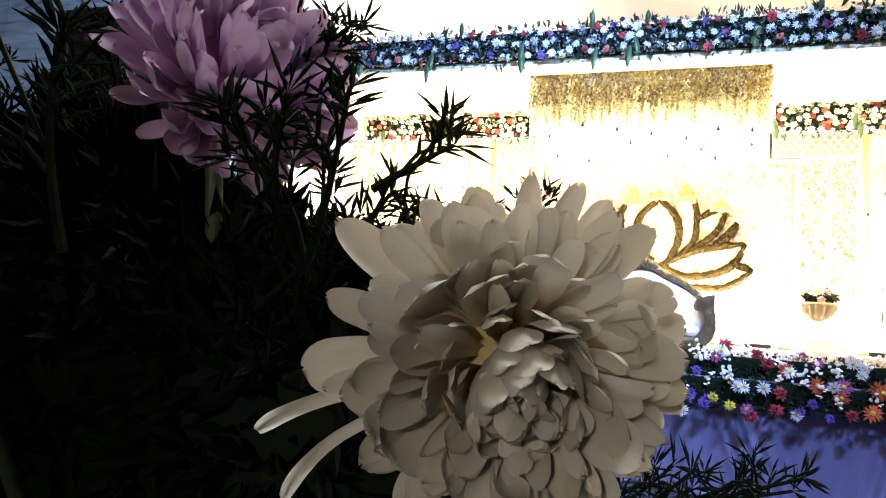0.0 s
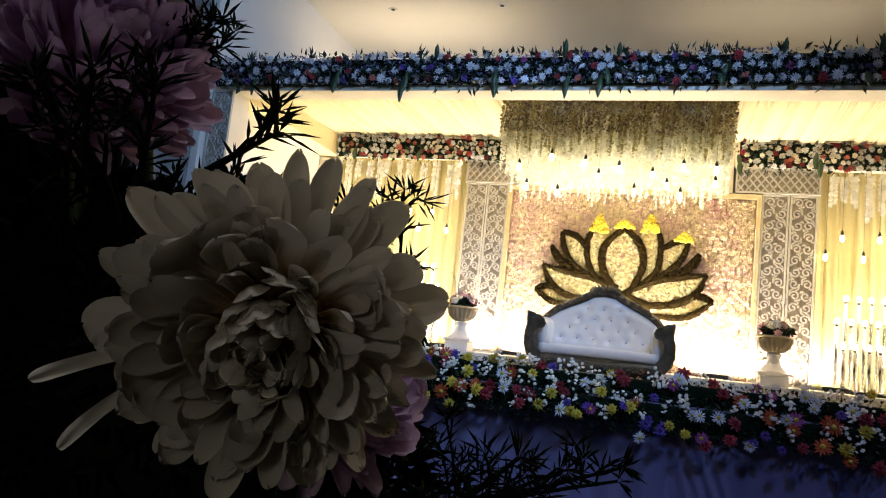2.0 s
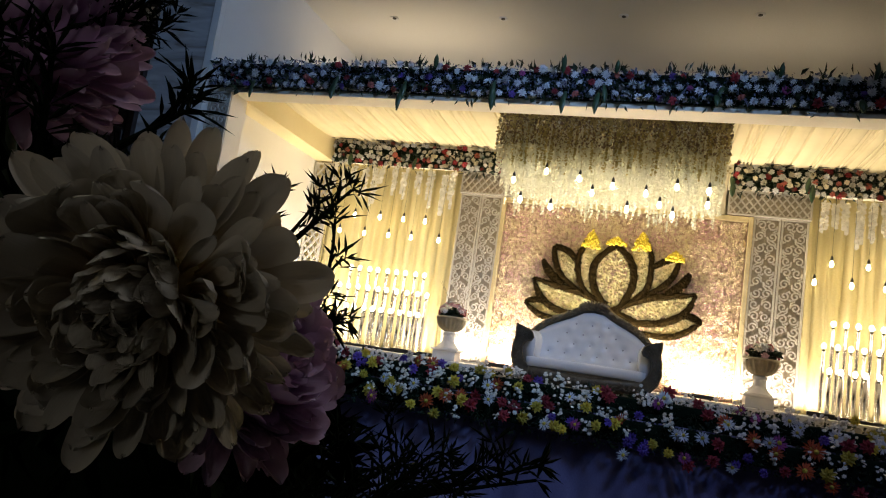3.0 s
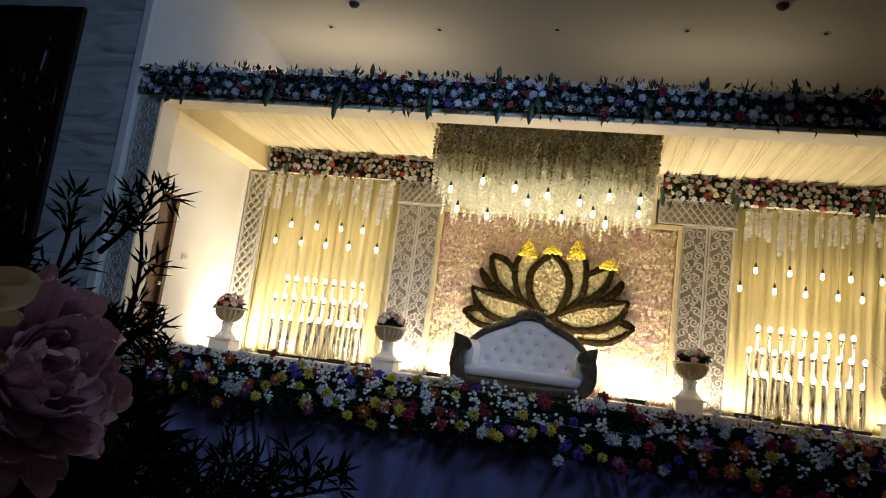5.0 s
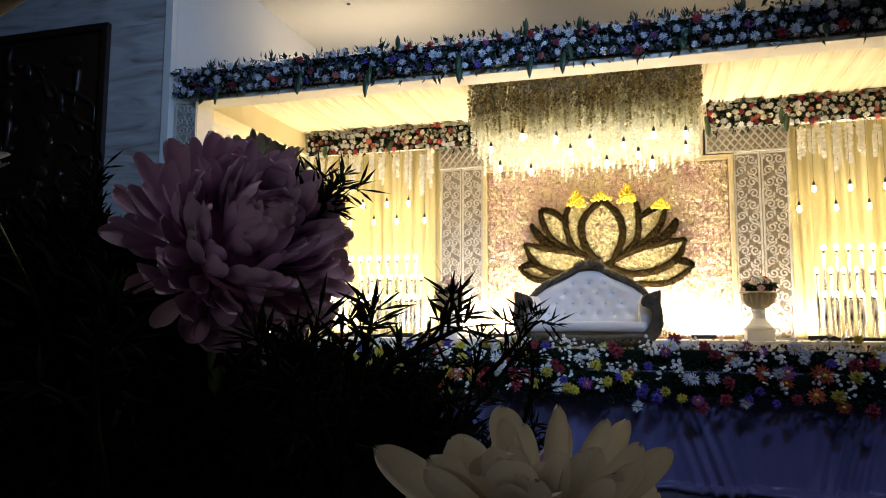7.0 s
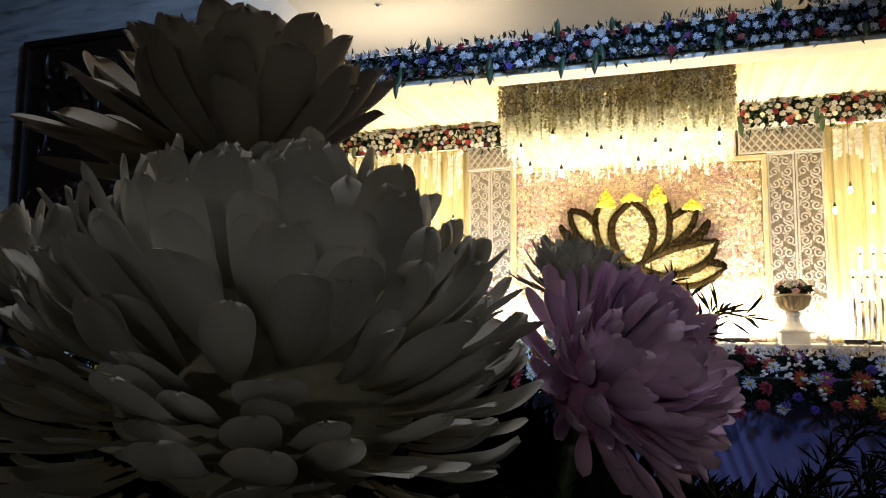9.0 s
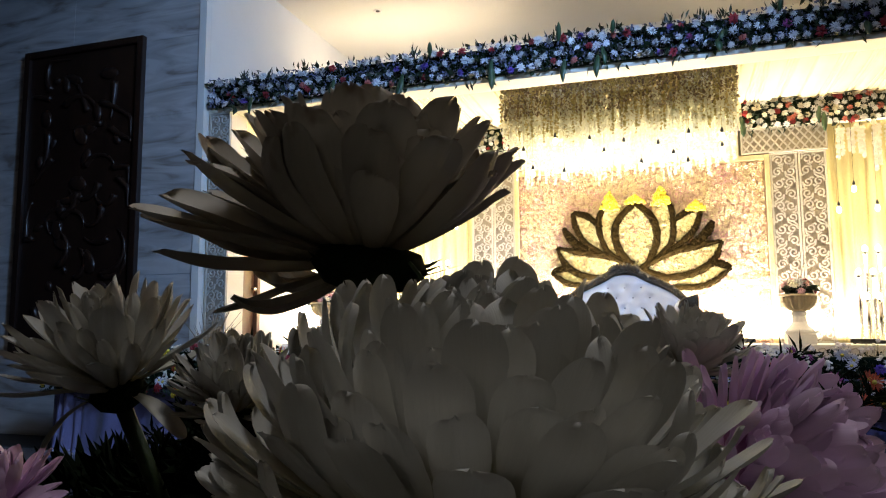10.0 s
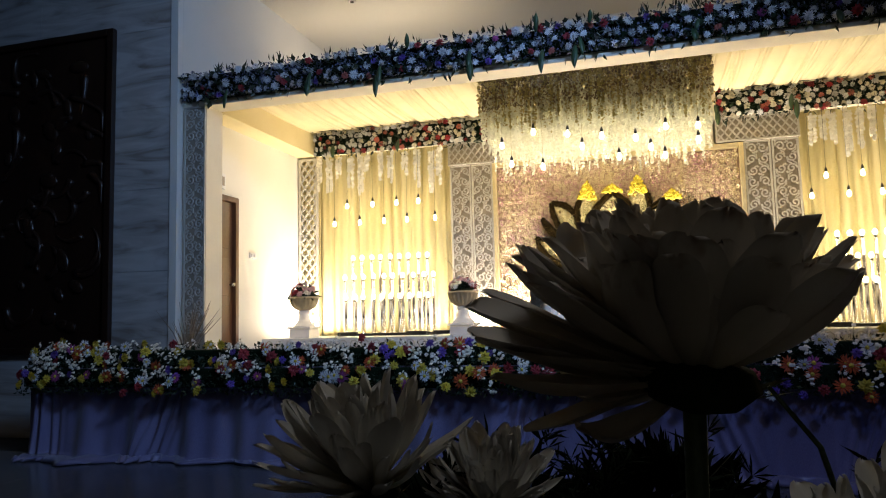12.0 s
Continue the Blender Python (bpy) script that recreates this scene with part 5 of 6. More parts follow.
        rows = [[b.verts.new((s * (x - dx), y, h + dh)) for x, h in pad] for y, dx, dh in ((yf + 0.046, 0.0, -0.012), (yf + 0.06, 0.0, 0.0), (yf + 0.2, 0.008, 0.008), (yf + 0.34, 0.03, 0.02), (yb - 0.01, 0.055, 0.03))]
        for a, c in zip(rows, rows[1:]):
            for i in range(len(pad)):
                k = (i + 1) % len(pad)
                b.faces.new((a[i], a[k], c[k], c[i]))
        b.faces.new(rows[0][::-1])
        b.faces.new(rows[-1])
        part("arm_pad", b, M["leather"], th, "white padded arm", True)
        for yy in (yf + 0.02, yb + 0.02):
            b = B()
            lathe(b, [(0.02, 0.0), (0.034, 0.02), (0.028, 0.07), (0.045, 0.165)], 12, (s * 0.66, yy, 0))
            part("leg", b, M["bronze"], th, "", True)


sofa()

# ---------------------------------------------------------------- urns
def urn(x, y, seed):
    r = random.Random(seed)
    th = thing("pedestal_urn", "ivory fluted urn on a white pedestal with pink roses", "urn", (x, y, ZP + 0.055), "pedestal urns")
    b = B()
    box(b, -0.155, 0.155, -0.155, 0.155, -0.055, 0.07, 0.01)
    box(b, -0.185, 0.185, -0.185, 0.185, 0.07, 0.10, 0.008)
    lathe(b, [(0.15, 0.10), (0.15, 0.115), (0.105, 0.16), (0.08, 0.20), (0.072, 0.27), (0.085, 0.30), (0.085, 0.315), (0.06, 0.33)], 20)
    part("pedestal", b, M["pedestal"], th, "white plaster pedestal")
    b = B()
    lathe(b, [(0.05, 0.325), (0.10, 0.34), (0.152, 0.385), (0.178, 0.44), (0.188, 0.495), (0.208, 0.502), (0.208, 0.526), (0.16, 0.524)], 72, (0, 0, 0), 18, 0.10, (1, 4))
    part("bowl", b, M["urn"], th, "fluted ivory bowl", True)
    fo = foliage(150, lambda q: ((q.uniform(-0.12, 0.12), q.uniform(-0.12, 0.12), 0.52 + q.uniform(0, 0.09)), (q.uniform(-1, 1), q.uniform(-1, 1), q.uniform(-0.1, 0.7))), 0.10, seed)
    fo.parent = th
    tagged(fo, "dark green filler leaves", kind="stuff")
    for k in range(40):
        a, e = r.uniform(0, 6.28), math.asin(r.uniform(0.0, 0.99))
        p = Vector((0.175 * math.cos(e) * math.cos(a), 0.175 * math.cos(e) * math.sin(a), 0.555 + 0.145 * math.sin(e)))
        ob = new("rose", BLOOMS[r.choices(("cream", "pink", "red", "white"), (0.34, 0.34, 0.18, 0.14))[0]])
        ob.parent = th
        s = r.uniform(0.044, 0.056)
        turn = (p - Vector((0, 0, 0.48))).to_track_quat("-Y", "Z").to_matrix().to_4x4()
        ob.matrix_basis = Matrix.Translation(p) @ turn @ Matrix.Diagonal((s, s, s, 1))
    # dry sprays fanned out of the bowl
    for k in range(9):
        a = r.uniform(-0.9, 0.9)
        b = B()
        rod(b, [(0.05 * math.sin(a), 0.05, 0.55), (0.25 * math.sin(a), 0.07, 0.55 + 0.25 * math.cos(a)), (0.56 * math.sin(a), 0.09, 0.55 + 0.50 * math.cos(a))], 0.003, 0.0012, 4)
        part("dry_spray", b, M["grass"], th, "thin dry spray")


urn(1.23, 9.35, 1)
urn(-2.60, 9.35, 2)
urn(-4.95, 9.35, 3)
urn(3.55, 9.40, 4)

# ---------------------------------------------------------------- dry grass by the column
def grass_clump(x, y, z, seed):
    r = random.Random(seed)
    th = thing("grass_clump", "dry brown ornamental grass standing beside the column", "ornamental grass", (x, y, z))
    b = B()
    lathe(b, [(0.06, 0), (0.09, 0.02), (0.07, 0.05), (0.03, 0.06)], 12)
    part("base", b, M["foam"], th)
    for k in range(34):
        a, ln, lean = r.uniform(0, 6.28), r.uniform(0.35, 0.66), r.uniform(0.05, 0.42)
        b = B()
        rod(b, [(0.03 * math.cos(a), 0.03 * math.sin(a), 0.03), (lean * 0.45 * math.cos(a), lean * 0.45 * math.sin(a), ln * 0.55), (lean * math.cos(a), lean * math.sin(a), ln)], 0.007, 0.0015, 4)
        part("blade", b, M["grass"], th)


grass_clump(-5.15, 6.95, ZS, 5)

# ---------------------------------------------------------------- stage skirt
def skirt():
    r = random.Random(9)
    ph = [r.uniform(0, 6.28) for _ in range(6)]
    x0, x1 = -6.48, XR
    gathers = ((-6.32, 0.05), (-4.72, -0.35), (-2.9, 0.3), (-1.1, -0.3), (0.2, 0.35), (1.6, -0.3), (3.0, 0.3))

    def fn(u, v):
        # v: 0 at the hem on the floor, 1 at the top
        x = x0 + (x1 - x0) * u
        z = 0.008 + 0.90 * max(0.0, (v - 0.22) / 0.78)
        flare = max(0.0, 1 - z / 0.9)
        f = 0.045 * math.sin(x * 9 + ph[0] + 1.3 * math.sin(x * 1.1)) + 0.022 * math.sin(x * 21 + ph[1]) + 0.03 * math.sin(x * 3.1 + ph[2])
        # cloth gathered at the corner and at the joins of its lengths
        for g, lean in gathers:
            d = x - g - lean * (0.9 - z)
            f += 0.045 * math.sin(d * 62) * math.exp(-((d / 0.17) ** 2))
        y = 6.17 - 0.02 - f * (0.35 + 0.65 * flare) - 0.06 * flare ** 3
        if v < 0.22:
            k = 1 - v / 0.22
            out = 0.14 + 0.11 * math.sin(x * 1.7 + ph[3]) + 0.05 * math.sin(x * 5.3 + ph[4])
            y -= out * k
            z += 0.030 * abs(math.sin(x * 11 + k * 5 + ph[5])) * math.sin(math.pi * k) + 0.022 * math.sin(math.pi * k) * (1 + math.sin(x * 3 + 9 * k))
        return (x, y, z)
    b = B()
    sheet(b, 900, 22, fn, (0, 0.004, 0.001))
    th = one("stage_skirt", b, M["skirt"], "satin stage skirt tinted dark lilac for blue light, puddled on floor", "stage skirt", smooth=True)
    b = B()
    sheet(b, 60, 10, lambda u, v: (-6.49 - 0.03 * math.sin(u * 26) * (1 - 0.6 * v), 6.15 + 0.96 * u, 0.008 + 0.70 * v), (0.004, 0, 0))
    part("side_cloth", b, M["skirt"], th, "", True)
    return th


skirt()

# ---------------------------------------------------------------- flower border along the stage edge
def border():
    r = random.Random(17)
    x0, x1 = -6.50, XR
    th = thing("stage_flower_border", "thick mixed border of daisies, gerberas and white filler flowers", "flower border")
    b = B()
    box(b, x0 + 0.05, x1 - 0.02, 6.18, 6.45, ZS - 0.19, ZS + 0.05, 0.02)
    box(b, x0 + 0.03, x1 - 0.02, 6.03, 6.12, 0.72, 0.90, 0.02)
    box(b, x0 + 0.05, x1 - 0.02, 6.19, 6.38, ZS + 0.05, ZS + 0.15, 0.02)
    part("foam_bar", b, M["foam"], th, "dark green floral foam bar")

    def spot(q):
        t = q.random()
        return ((q.uniform(x0, x1), 5.985 + 0.35 * t ** 2.2 + q.uniform(-0.02, 0.06), 0.66 + 0.45 * t), (0, -0.7, 0.3))
    fo = foliage(11000, spot, 0.042, 18, 0.1)
    fo.parent = th
    tagged(fo, "dark green foliage of the border", kind="stuff")

    def place(t):
        """Height over the front slope: low ones in front, high ones further back."""
        return 5.985 + 0.36 * t ** 2.2, 0.665 + 0.475 * t
    # single blooms
    spots = []
    n = 297
    for i in range(n):
        x = x0 + (x1 - x0) * (i + r.uniform(0, 1)) / n
        t = r.random() ** 0.85
        spots.append((x, t))
    spots.sort(key=lambda s: abs(s[0] + 1.5))
    for x, t in spots:
        y, z = place(t)
        kind = r.choices(("dw", "do", "y", "p", "m", "r"), (0.22, 0.15, 0.25, 0.15, 0.08, 0.15))[0]
        me = {"dw": DAISIES["white"], "do": DAISIES["orange"], "y": BLOOMS["yellow"], "p": BLOOMS["purple"], "m": DAISIES["magenta"], "r": BLOOMS["red"]}[kind]
        s = {"dw": 0.057, "do": 0.068, "y": 0.057, "p": 0.050, "m": 0.062, "r": 0.058}[kind] * r.uniform(0.8, 1.15)
        ob = new({"d": "daisy"}.get(kind[0], "bloom") if kind != "do" else "gerbera", me)
        ob.parent = th
        ob.matrix_basis = pose(x, y - r.uniform(0.04, 0.11), z + r.uniform(-0.03, 0.035), -r.uniform(-12, 28), 0, r.uniform(-30, 30)) @ pose(0, 0, 0, 0, r.uniform(0, 360), 0) @ Matrix.Diagonal((s, s, s, 1))
    # sprays of small white filler flowers on thin stems
    verts, faces, sv, sf = [], [], [], []
    for k in range(370):
        x, t = r.uniform(x0, x1), 0.10 + 0.90 * r.random() ** 0.50
        y, z = place(t)
        for _ in range(r.randint(5, 9)):
            c = Vector((x + r.uniform(-0.035, 0.035), y - 0.06 + r.uniform(-0.04, 0.03), z + r.uniform(-0.04, 0.055)))
            s = r.uniform(0.013, 0.021)
            m = Euler((r.uniform(-1.2, 0.1), 0, r.uniform(-0.7, 0.7))).to_matrix()
            q = len(verts)
            verts.append(tuple(c + m @ Vector((0, -0.004, 0))))
            for a in range(12):
                rr = s * (1.0 if a % 2 == 0 else 0.68)
                verts.append(tuple(c + m @ Vector((rr * math.cos(a * 0.5236), 0.002, rr * math.sin(a * 0.5236)))))
            faces += [(q, q + 1 + a, q + 1 + (a + 1) % 12) for a in range(12)]
            q = len(sv)
            sv += [tuple(c), tuple(c + Vector((0.002, 0, 0))), (x, y, z - 0.12)]
            sf.append((q, q + 1, q + 2))
    for name, vs, fs_, ma, lab in (("filler_spray", verts, faces, M["cream_bloom"], "small white filler flowers"), ("stem_mass", sv, sf, M["stem"], "thin green filler stems")):
        me = bpy.data.meshes.new(name)
        me.from_pydata(vs, [], fs_)
        me.materials.append(ma)
        ob = new(name, me)
        ob.parent = th
        tagged(ob, lab, kind="stuff")


border()

# ---------------------------------------------------------------- near flower arrangement
def petal_mesh(name, material, curl, tipcurl, cup, wide, tip, seed, nu=14, nv=4):
    """A strap petal of length 1 along x, its inner side up (z), with a rounded end; curl bends its length, tipcurl its last third."""
    r = random.Random(seed)
    b = B()
    us = [1 - (1 - i / nu) ** 1.7 for i in range(nu + 1)]
    rib, x, z, a = [(0, 0)], 0.0, 0.0, 0.0
    for i in range(nu):
        du, u = us[i + 1] - us[i], us[i + 1]
        a += radians(curl) * du * (0.4 + 1.2 * u) + (radians(tipcurl) * du / 0.35 if u > 0.65 else 0)
        x, z = x + math.cos(a) * du, z + math.sin(a) * du
        rib.append((x, z))
    wob, ruffle = r.uniform(-0.04, 0.04), r.uniform(0.004, 0.012)

    def fn(s, v):
        i = min(nu, round(s * nu))
        u = us[i]
        k = min(1.0, u / 0.62)
        w = wide * (0.34 + 0.66 * k * k * (3 - 2 * k))
        if u > tip:
            w *= math.sqrt(max(0.0, 1 - ((u - tip) / (1.0 - tip)) ** 2)) * 0.9 + 0.1
        q = v * 2 - 1
        edge = 0.022 * u ** 3 * math.sin(5.5 * q + 1.7 * seed)
        groove = 0.05 * w * math.cos(q * 6.3) * (1 - u * 0.6)
        return (rib[i][0] + edge, w * q + wob * u * u, rib[i][1] + cup * q * q * w * (1 - 0.5 * u) + groove + ruffle * u * math.sin(5 * q + 9 * u + seed))
    sheet(b, nu, nv, fn)
    return mesh_of(name, b, material, True)


def petal_set(material, seed, slim=1.0):
    def made(k, rows):
        return [petal_mesh("petal", material, c, tc, cup, w * slim, 1 - (1 - tip) * slim, seed + k + i) for i, (c, tc, cup, w, tip) in enumerate(rows)]
    return {
        "spoon": made(0, ((34, -10, 0.75, 0.155, 0.74), (42, 4, 0.8, 0.165, 0.72), (28, -6, 0.7, 0.15, 0.70), (50, 6, 0.85, 0.16, 0.74))),
        "flat": made(10, ((14, 10, 0.7, 0.125, 0.68), (26, 6, 0.75, 0.135, 0.70), (-6, 16, 0.65, 0.12, 0.64), (34, -14, 0.7, 0.13, 0.68), (20, -30, 0.5, 0.12, 0.66))),
        "incurve": made(20, ((62, 26, 0.9, 0.165, 0.80), (74, 18, 0.95, 0.175, 0.80), (50, 30, 0.85, 0.16, 0.80))),
        "reflex": made(30, ((-28, -10, 0.5, 0.10, 0.78), (-48, 10, 0.5, 0.095, 0.78), (-16, -25, 0.55, 0.11, 0.76))),
        "thin": made(50, ((30, 50, 0.7, 0.036, 0.84), (-14, 60, 0.7, 0.040, 0.84))),
        "blunt": made(60, ((38, 6, 0.30, 0.20, 0.74), (28, -8, 0.25, 0.19, 0.76), (50, 12, 0.35, 0.205, 0.74), (42, -24, 0.25, 0.195, 0.72), (24, 20, 0.30, 0.185, 0.74))),
        "narrow": made(40, ((10, 14, 0.8, 0.09, 0.55), (24, 18, 0.8, 0.095, 0.58), (-10, 24, 0.7, 0.085, 0.55), (36, -20, 0.8, 0.09, 0.58))),
    }


WHITE = petal_set(M["petal_white"], 0)
CREAM = petal_set(M["petal_cream"], 120, 0.98)
BROAD = petal_set(M["petal_white"], 240, 0.92)
WILTED = petal_set(M["petal_wilted"], 180, 1.02)
PINK = petal_set(M["petal_pink"], 60, 1.12)
bouquet = thing("flower_arrangement", "tall arrangement of white and pink chrysanthemums with dark asparagus fern", "flower arrangement", (0, 0, 0))


def chrysanthemum(name, label, base, facing, R, rings, kind, seed, stem_to, stem_r=0.0019, extra=(), core=0.12, inner="core", loose=9, calyx=1.0):
    """A flower head: rings of (petals, elevation, length, style) about a receptacle; extra: single petals (world direction, elevation, length, style)."""
    r = random.Random(seed)
    n = Vector(facing).normalized()
    frame_m = Matrix.Translation(base) @ n.to_track_quat("Z", "Y").to_matrix().to_4x4()
    b = B()
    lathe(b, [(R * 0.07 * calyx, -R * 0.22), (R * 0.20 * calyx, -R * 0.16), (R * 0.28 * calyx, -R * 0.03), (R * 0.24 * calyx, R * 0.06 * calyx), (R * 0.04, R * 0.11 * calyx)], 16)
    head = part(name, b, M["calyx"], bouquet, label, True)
    head.matrix_world = frame_m
    b = B()
    for i in range(46):
        a, q = i * 2.4, math.sqrt(i / 46) * R * 0.17
        m = Matrix.Translation((q * math.cos(a), q * math.sin(a), R * 0.13 + r.uniform(0, 0.03) * R)) @ Matrix.Diagonal((R * 0.02, R * 0.02, R * 0.045, 1))
        bmesh.ops.create_icosphere(b, subdivisions=1, radius=1, matrix=m)
    part("disc", b, M["disc"], head, "yellowish flower centre", True)

    if core > 0.3:
        b = B()
        bmesh.ops.create_uvsphere(b, u_segments=24, v_segments=14, radius=R * core, matrix=Matrix.Translation((0, 0, R * core * 0.25)) @ Matrix.Diagonal((1, 1, 0.85, 1)))
        part("core", b, M[inner], head, "warm-coloured petal bases deep in the flower", True)

    def put(az, el, ln, style):
        ob = new("petal", r.choice(kind["flat"] + kind["spoon"] + kind["blunt"] if style == "mix" else kind[style]))
        ob.parent = head
        ob.matrix_basis = (Matrix.Rotation(az, 4, "Z") @ Matrix.Rotation(-radians(el), 4, "Y") @ Matrix.Translation((R * core, 0, 0)) @ Matrix.Rotation(r.uniform(-0.022, 0.022) * loose, 4, "X")
                           @ Matrix.Diagonal((R * ln, R * ln * r.uniform(0.85, 1.15), R * ln, 1)))
    for count, el, ln, style in rings:
        a0 = r.uniform(0, 6.28)
        for k in range(count):
            put(a0 + 6.283 * k / count + r.uniform(-0.016, 0.016) * loose, el + r.uniform(-loose, loose), ln * r.uniform(0.92 - 0.008 * loose, 1.02 + 0.009 * loose), style)
    for towards, el, ln, style in extra:
        w = frame_m.to_3x3().inverted() @ Vector(towards)
        put(math.atan2(w.y, w.x), el, ln, style)
    # sepals and stem
    b = B()
    for k in range(9):
        a = 6.283 * k / 9
        sheet(b, 3, 2, lambda u, v: (calyx * (R * 0.20 + R * 0.24 * u) * math.cos(a + (v - 0.5) * 0.45 * (1 - u)), calyx * (R * 0.20 + R * 0.24 * u) * math.sin(a + (v - 0.5) * 0.45 * (1 - u)), -R * 0.09 + R * 0.15 * u))
    part("sepal", b, M["calyx"], head, "dark green sepals")
    inv = frame_m.inverted()
    s0, s1 = Vector((0, 0, -R * 0.12)), inv @ Vector(stem_to)
    mid = (s0 + s1) / 2 + Vector((0, 0, -0.1 * (s1 - s0).length))
    b = B()
    rod(b, [s0, s0 * 0.5 + mid * 0.5 - Vector((0, 0, 0.004)), mid, mid * 0.5 + s1 * 0.5, s1], stem_r, stem_r * 1.15, 8)
    part("stem", b, M["stem"], head, "green stem", True)
    return head


MOP = [(18, -22, 0.66, "mix"), (22, -10, 0.72, "mix"), (24, 2, 0.74, "spoon"), (27, 12, 0.73, "mix"), (27, 21, 0.71, "mix"), (27, 30, 0.69, "spoon"), (26, 39, 0.66, "mix"), (25, 47, 0.64, "mix"), (23, 55, 0.62, "spoon"), (20, 63, 0.60, "mix"), (16, 71, 0.57, "spoon"), (12, 79, 0.54, "incurve"), (8, 87, 0.52, "spoon")]
BALL = [(22, -38, 0.26, "blunt"), (24, -28, 0.30, "blunt"), (26, -18, 0.35, "blunt"), (30, -9, 0.40, "blunt"), (34, 0, 0.44, "blunt"), (37, 8, 0.47, "blunt"), (38, 16, 0.48, "blunt"), (38, 24, 0.49, "blunt"), (36, 32, 0.49, "blunt"), (34, 40, 0.49, "blunt"), (31, 48, 0.48, "blunt"), (27, 56, 0.48, "blunt"), (22, 64, 0.47, "blunt"), (17, 72, 0.46, "blunt"), (11, 80, 0.46, "blunt"), (5, 87, 0.45, "blunt")]
CUP = [(18, 24, 1.0, "incurve"), (26, 29, 1.04, "spoon"), (28, 36, 1.05, "spoon"), (28, 43, 1.04, "spoon"), (25, 51, 1.0, "spoon"), (20, 60, 0.95, "spoon"), (15, 70, 0.90, "spoon"), (9, 82, 0.86, "spoon")]
STAR = [(14, 16, 0.92, "narrow"), (20, 30, 0.98, "narrow"), (22, 43, 1.0, "flat"), (20, 55, 1.0, "narrow"), (15, 67, 0.95, "flat"), (8, 80, 0.9, "narrow")]
RAGGED = [(18, -6, 0.95, "flat"), (20, 4, 1.0, "flat"), (22, 16, 1.0, "spoon"), (21, 30, 0.98, "spoon"), (19, 44, 0.95, "spoon"), (16, 57, 0.9, "spoon"), (11, 70, 0.84, "incurve"), (7, 82, 0.74, "incurve")]
FRILL = [(16, 4, 0.48, "flat"), (24, 13, 0.54, "spoon"), (28, 22, 0.56, "flat"), (30, 31, 0.57, "spoon"), (30, 40, 0.57, "flat"), (28, 49, 0.56, "spoon"), (24, 58, 0.55, "flat"), (19, 67, 0.53, "spoon"), (13, 77, 0.50, "incurve"), (7, 87, 0.48, "flat")]

chrysanthemum("white_chrysanthemum", "large creamy white chrysanthemum with loose lower petals", (0.0122, 0.1030, 1.2255), (0.36, -0.89, -0.24), 0.0177, MOP, CREAM, 1, (-0.02, 0.19, 1.16),
              extra=(((-1, -0.3, -0.34), -14, 1.5, "thin"), ((-1, -0.3, -0.62), -18, 1.6, "thin"), ((-1, -0.3, -0.12), -10, 1.0, "blunt"), ((-0.85, -0.3, 0.60), -14, 1.12, "flat"), ((-1, -0.3, -0.2), 2, 0.85, "flat"), ((-0.85, -0.3, 0.3), -2, 0.9, "flat"), ((0.25, -0.1, 1), 4, 0.88, "flat"), ((0.05, -0.1, 1), 0, 0.85, "flat")), core=0.40, loose=19)
chrysanthemum("pink_chrysanthemum", "ragged pale pink chrysanthemum", (-0.0570, 0.1335, 1.2690), (0.80, -0.45, 0.40), 0.0262, FRILL, PINK, 2, (-0.06, 0.18, 1.15), core=0.44, inner="pink_core", loose=13)
chrysanthemum("pink_chrysanthemum", "small deep pink chrysanthemum behind a white one", (-0.0030, 0.1480, 1.2145), (0.80, -0.30, 0.25), 0.0190, RAGGED, PINK, 3, (-0.02, 0.19, 1.15))
chrysanthemum("white_chrysanthemum", "smaller white chrysanthemum behind the pink one", (-0.0660, 0.1590, 1.2870), (0.30, -0.20, 0.92), 0.0145, STAR, WHITE, 4, (-0.06, 0.20, 1.15))
chrysanthemum("white_chrysanthemum", "large ball-shaped creamy white chrysanthemum", (-0.0902, 0.0680, 1.2705), (0.14, -0.08, 0.98), 0.0328, BALL, BROAD, 5, (-0.09, 0.16, 1.14), 0.0022, core=0.58, inner="pale_core", loose=12)
cup_sides = tuple(((-1, dy, 0), el + 3 * k, ln, ("flat", "spoon", "flat", "incurve")[k]) for el, ln in ((-16, 1.28), (-5, 1.44), (4, 1.38), (12, 1.30), (21, 1.22), (32, 1.14)) for k, dy in enumerate((-0.55, -0.2, 0.12, 0.45)))
chrysanthemum("white_chrysanthemum", "tall cup-shaped white chrysanthemum with brown wilted petal tips", (-0.1213, 0.1085, 1.3100), (0.16, -0.10, 0.97), 0.0276, CUP, WILTED, 6, (-0.115, 0.17, 1.14), 0.0021,
              extra=cup_sides + (((-0.9, -0.2, 0), -26, 1.05, "flat"), ((-0.6, -0.5, 0), -46, 0.9, "incurve"), ((-0.8, 0.4, 0), -34, 0.95, "incurve"), ((-0.9, 0.1, 0), -44, 0.9, "incurve"), ((1, -0.2, 0), 56, 0.98, "reflex")), calyx=1.45)
chrysanthemum("white_chrysanthemum", "open white chrysanthemum with narrow petals", (-0.1890, 0.1205, 1.2840), (-0.14, -0.22, 0.96), 0.0232, STAR, WHITE, 7, (-0.17, 0.19, 1.15),
              extra=(((-1, -0.3, 0), -8, 0.9, "reflex"), ((0.9, -0.2, 0), -15, 0.85, "reflex")))
chrysanthemum("pink_chrysanthemum", "small pink chrysanthemum low in the fern", (-0.2448, 0.1390, 1.2480), (-0.3, -0.5, 0.8), 0.0180, RAGGED, PINK, 8, (-0.2, 0.20, 1.14))
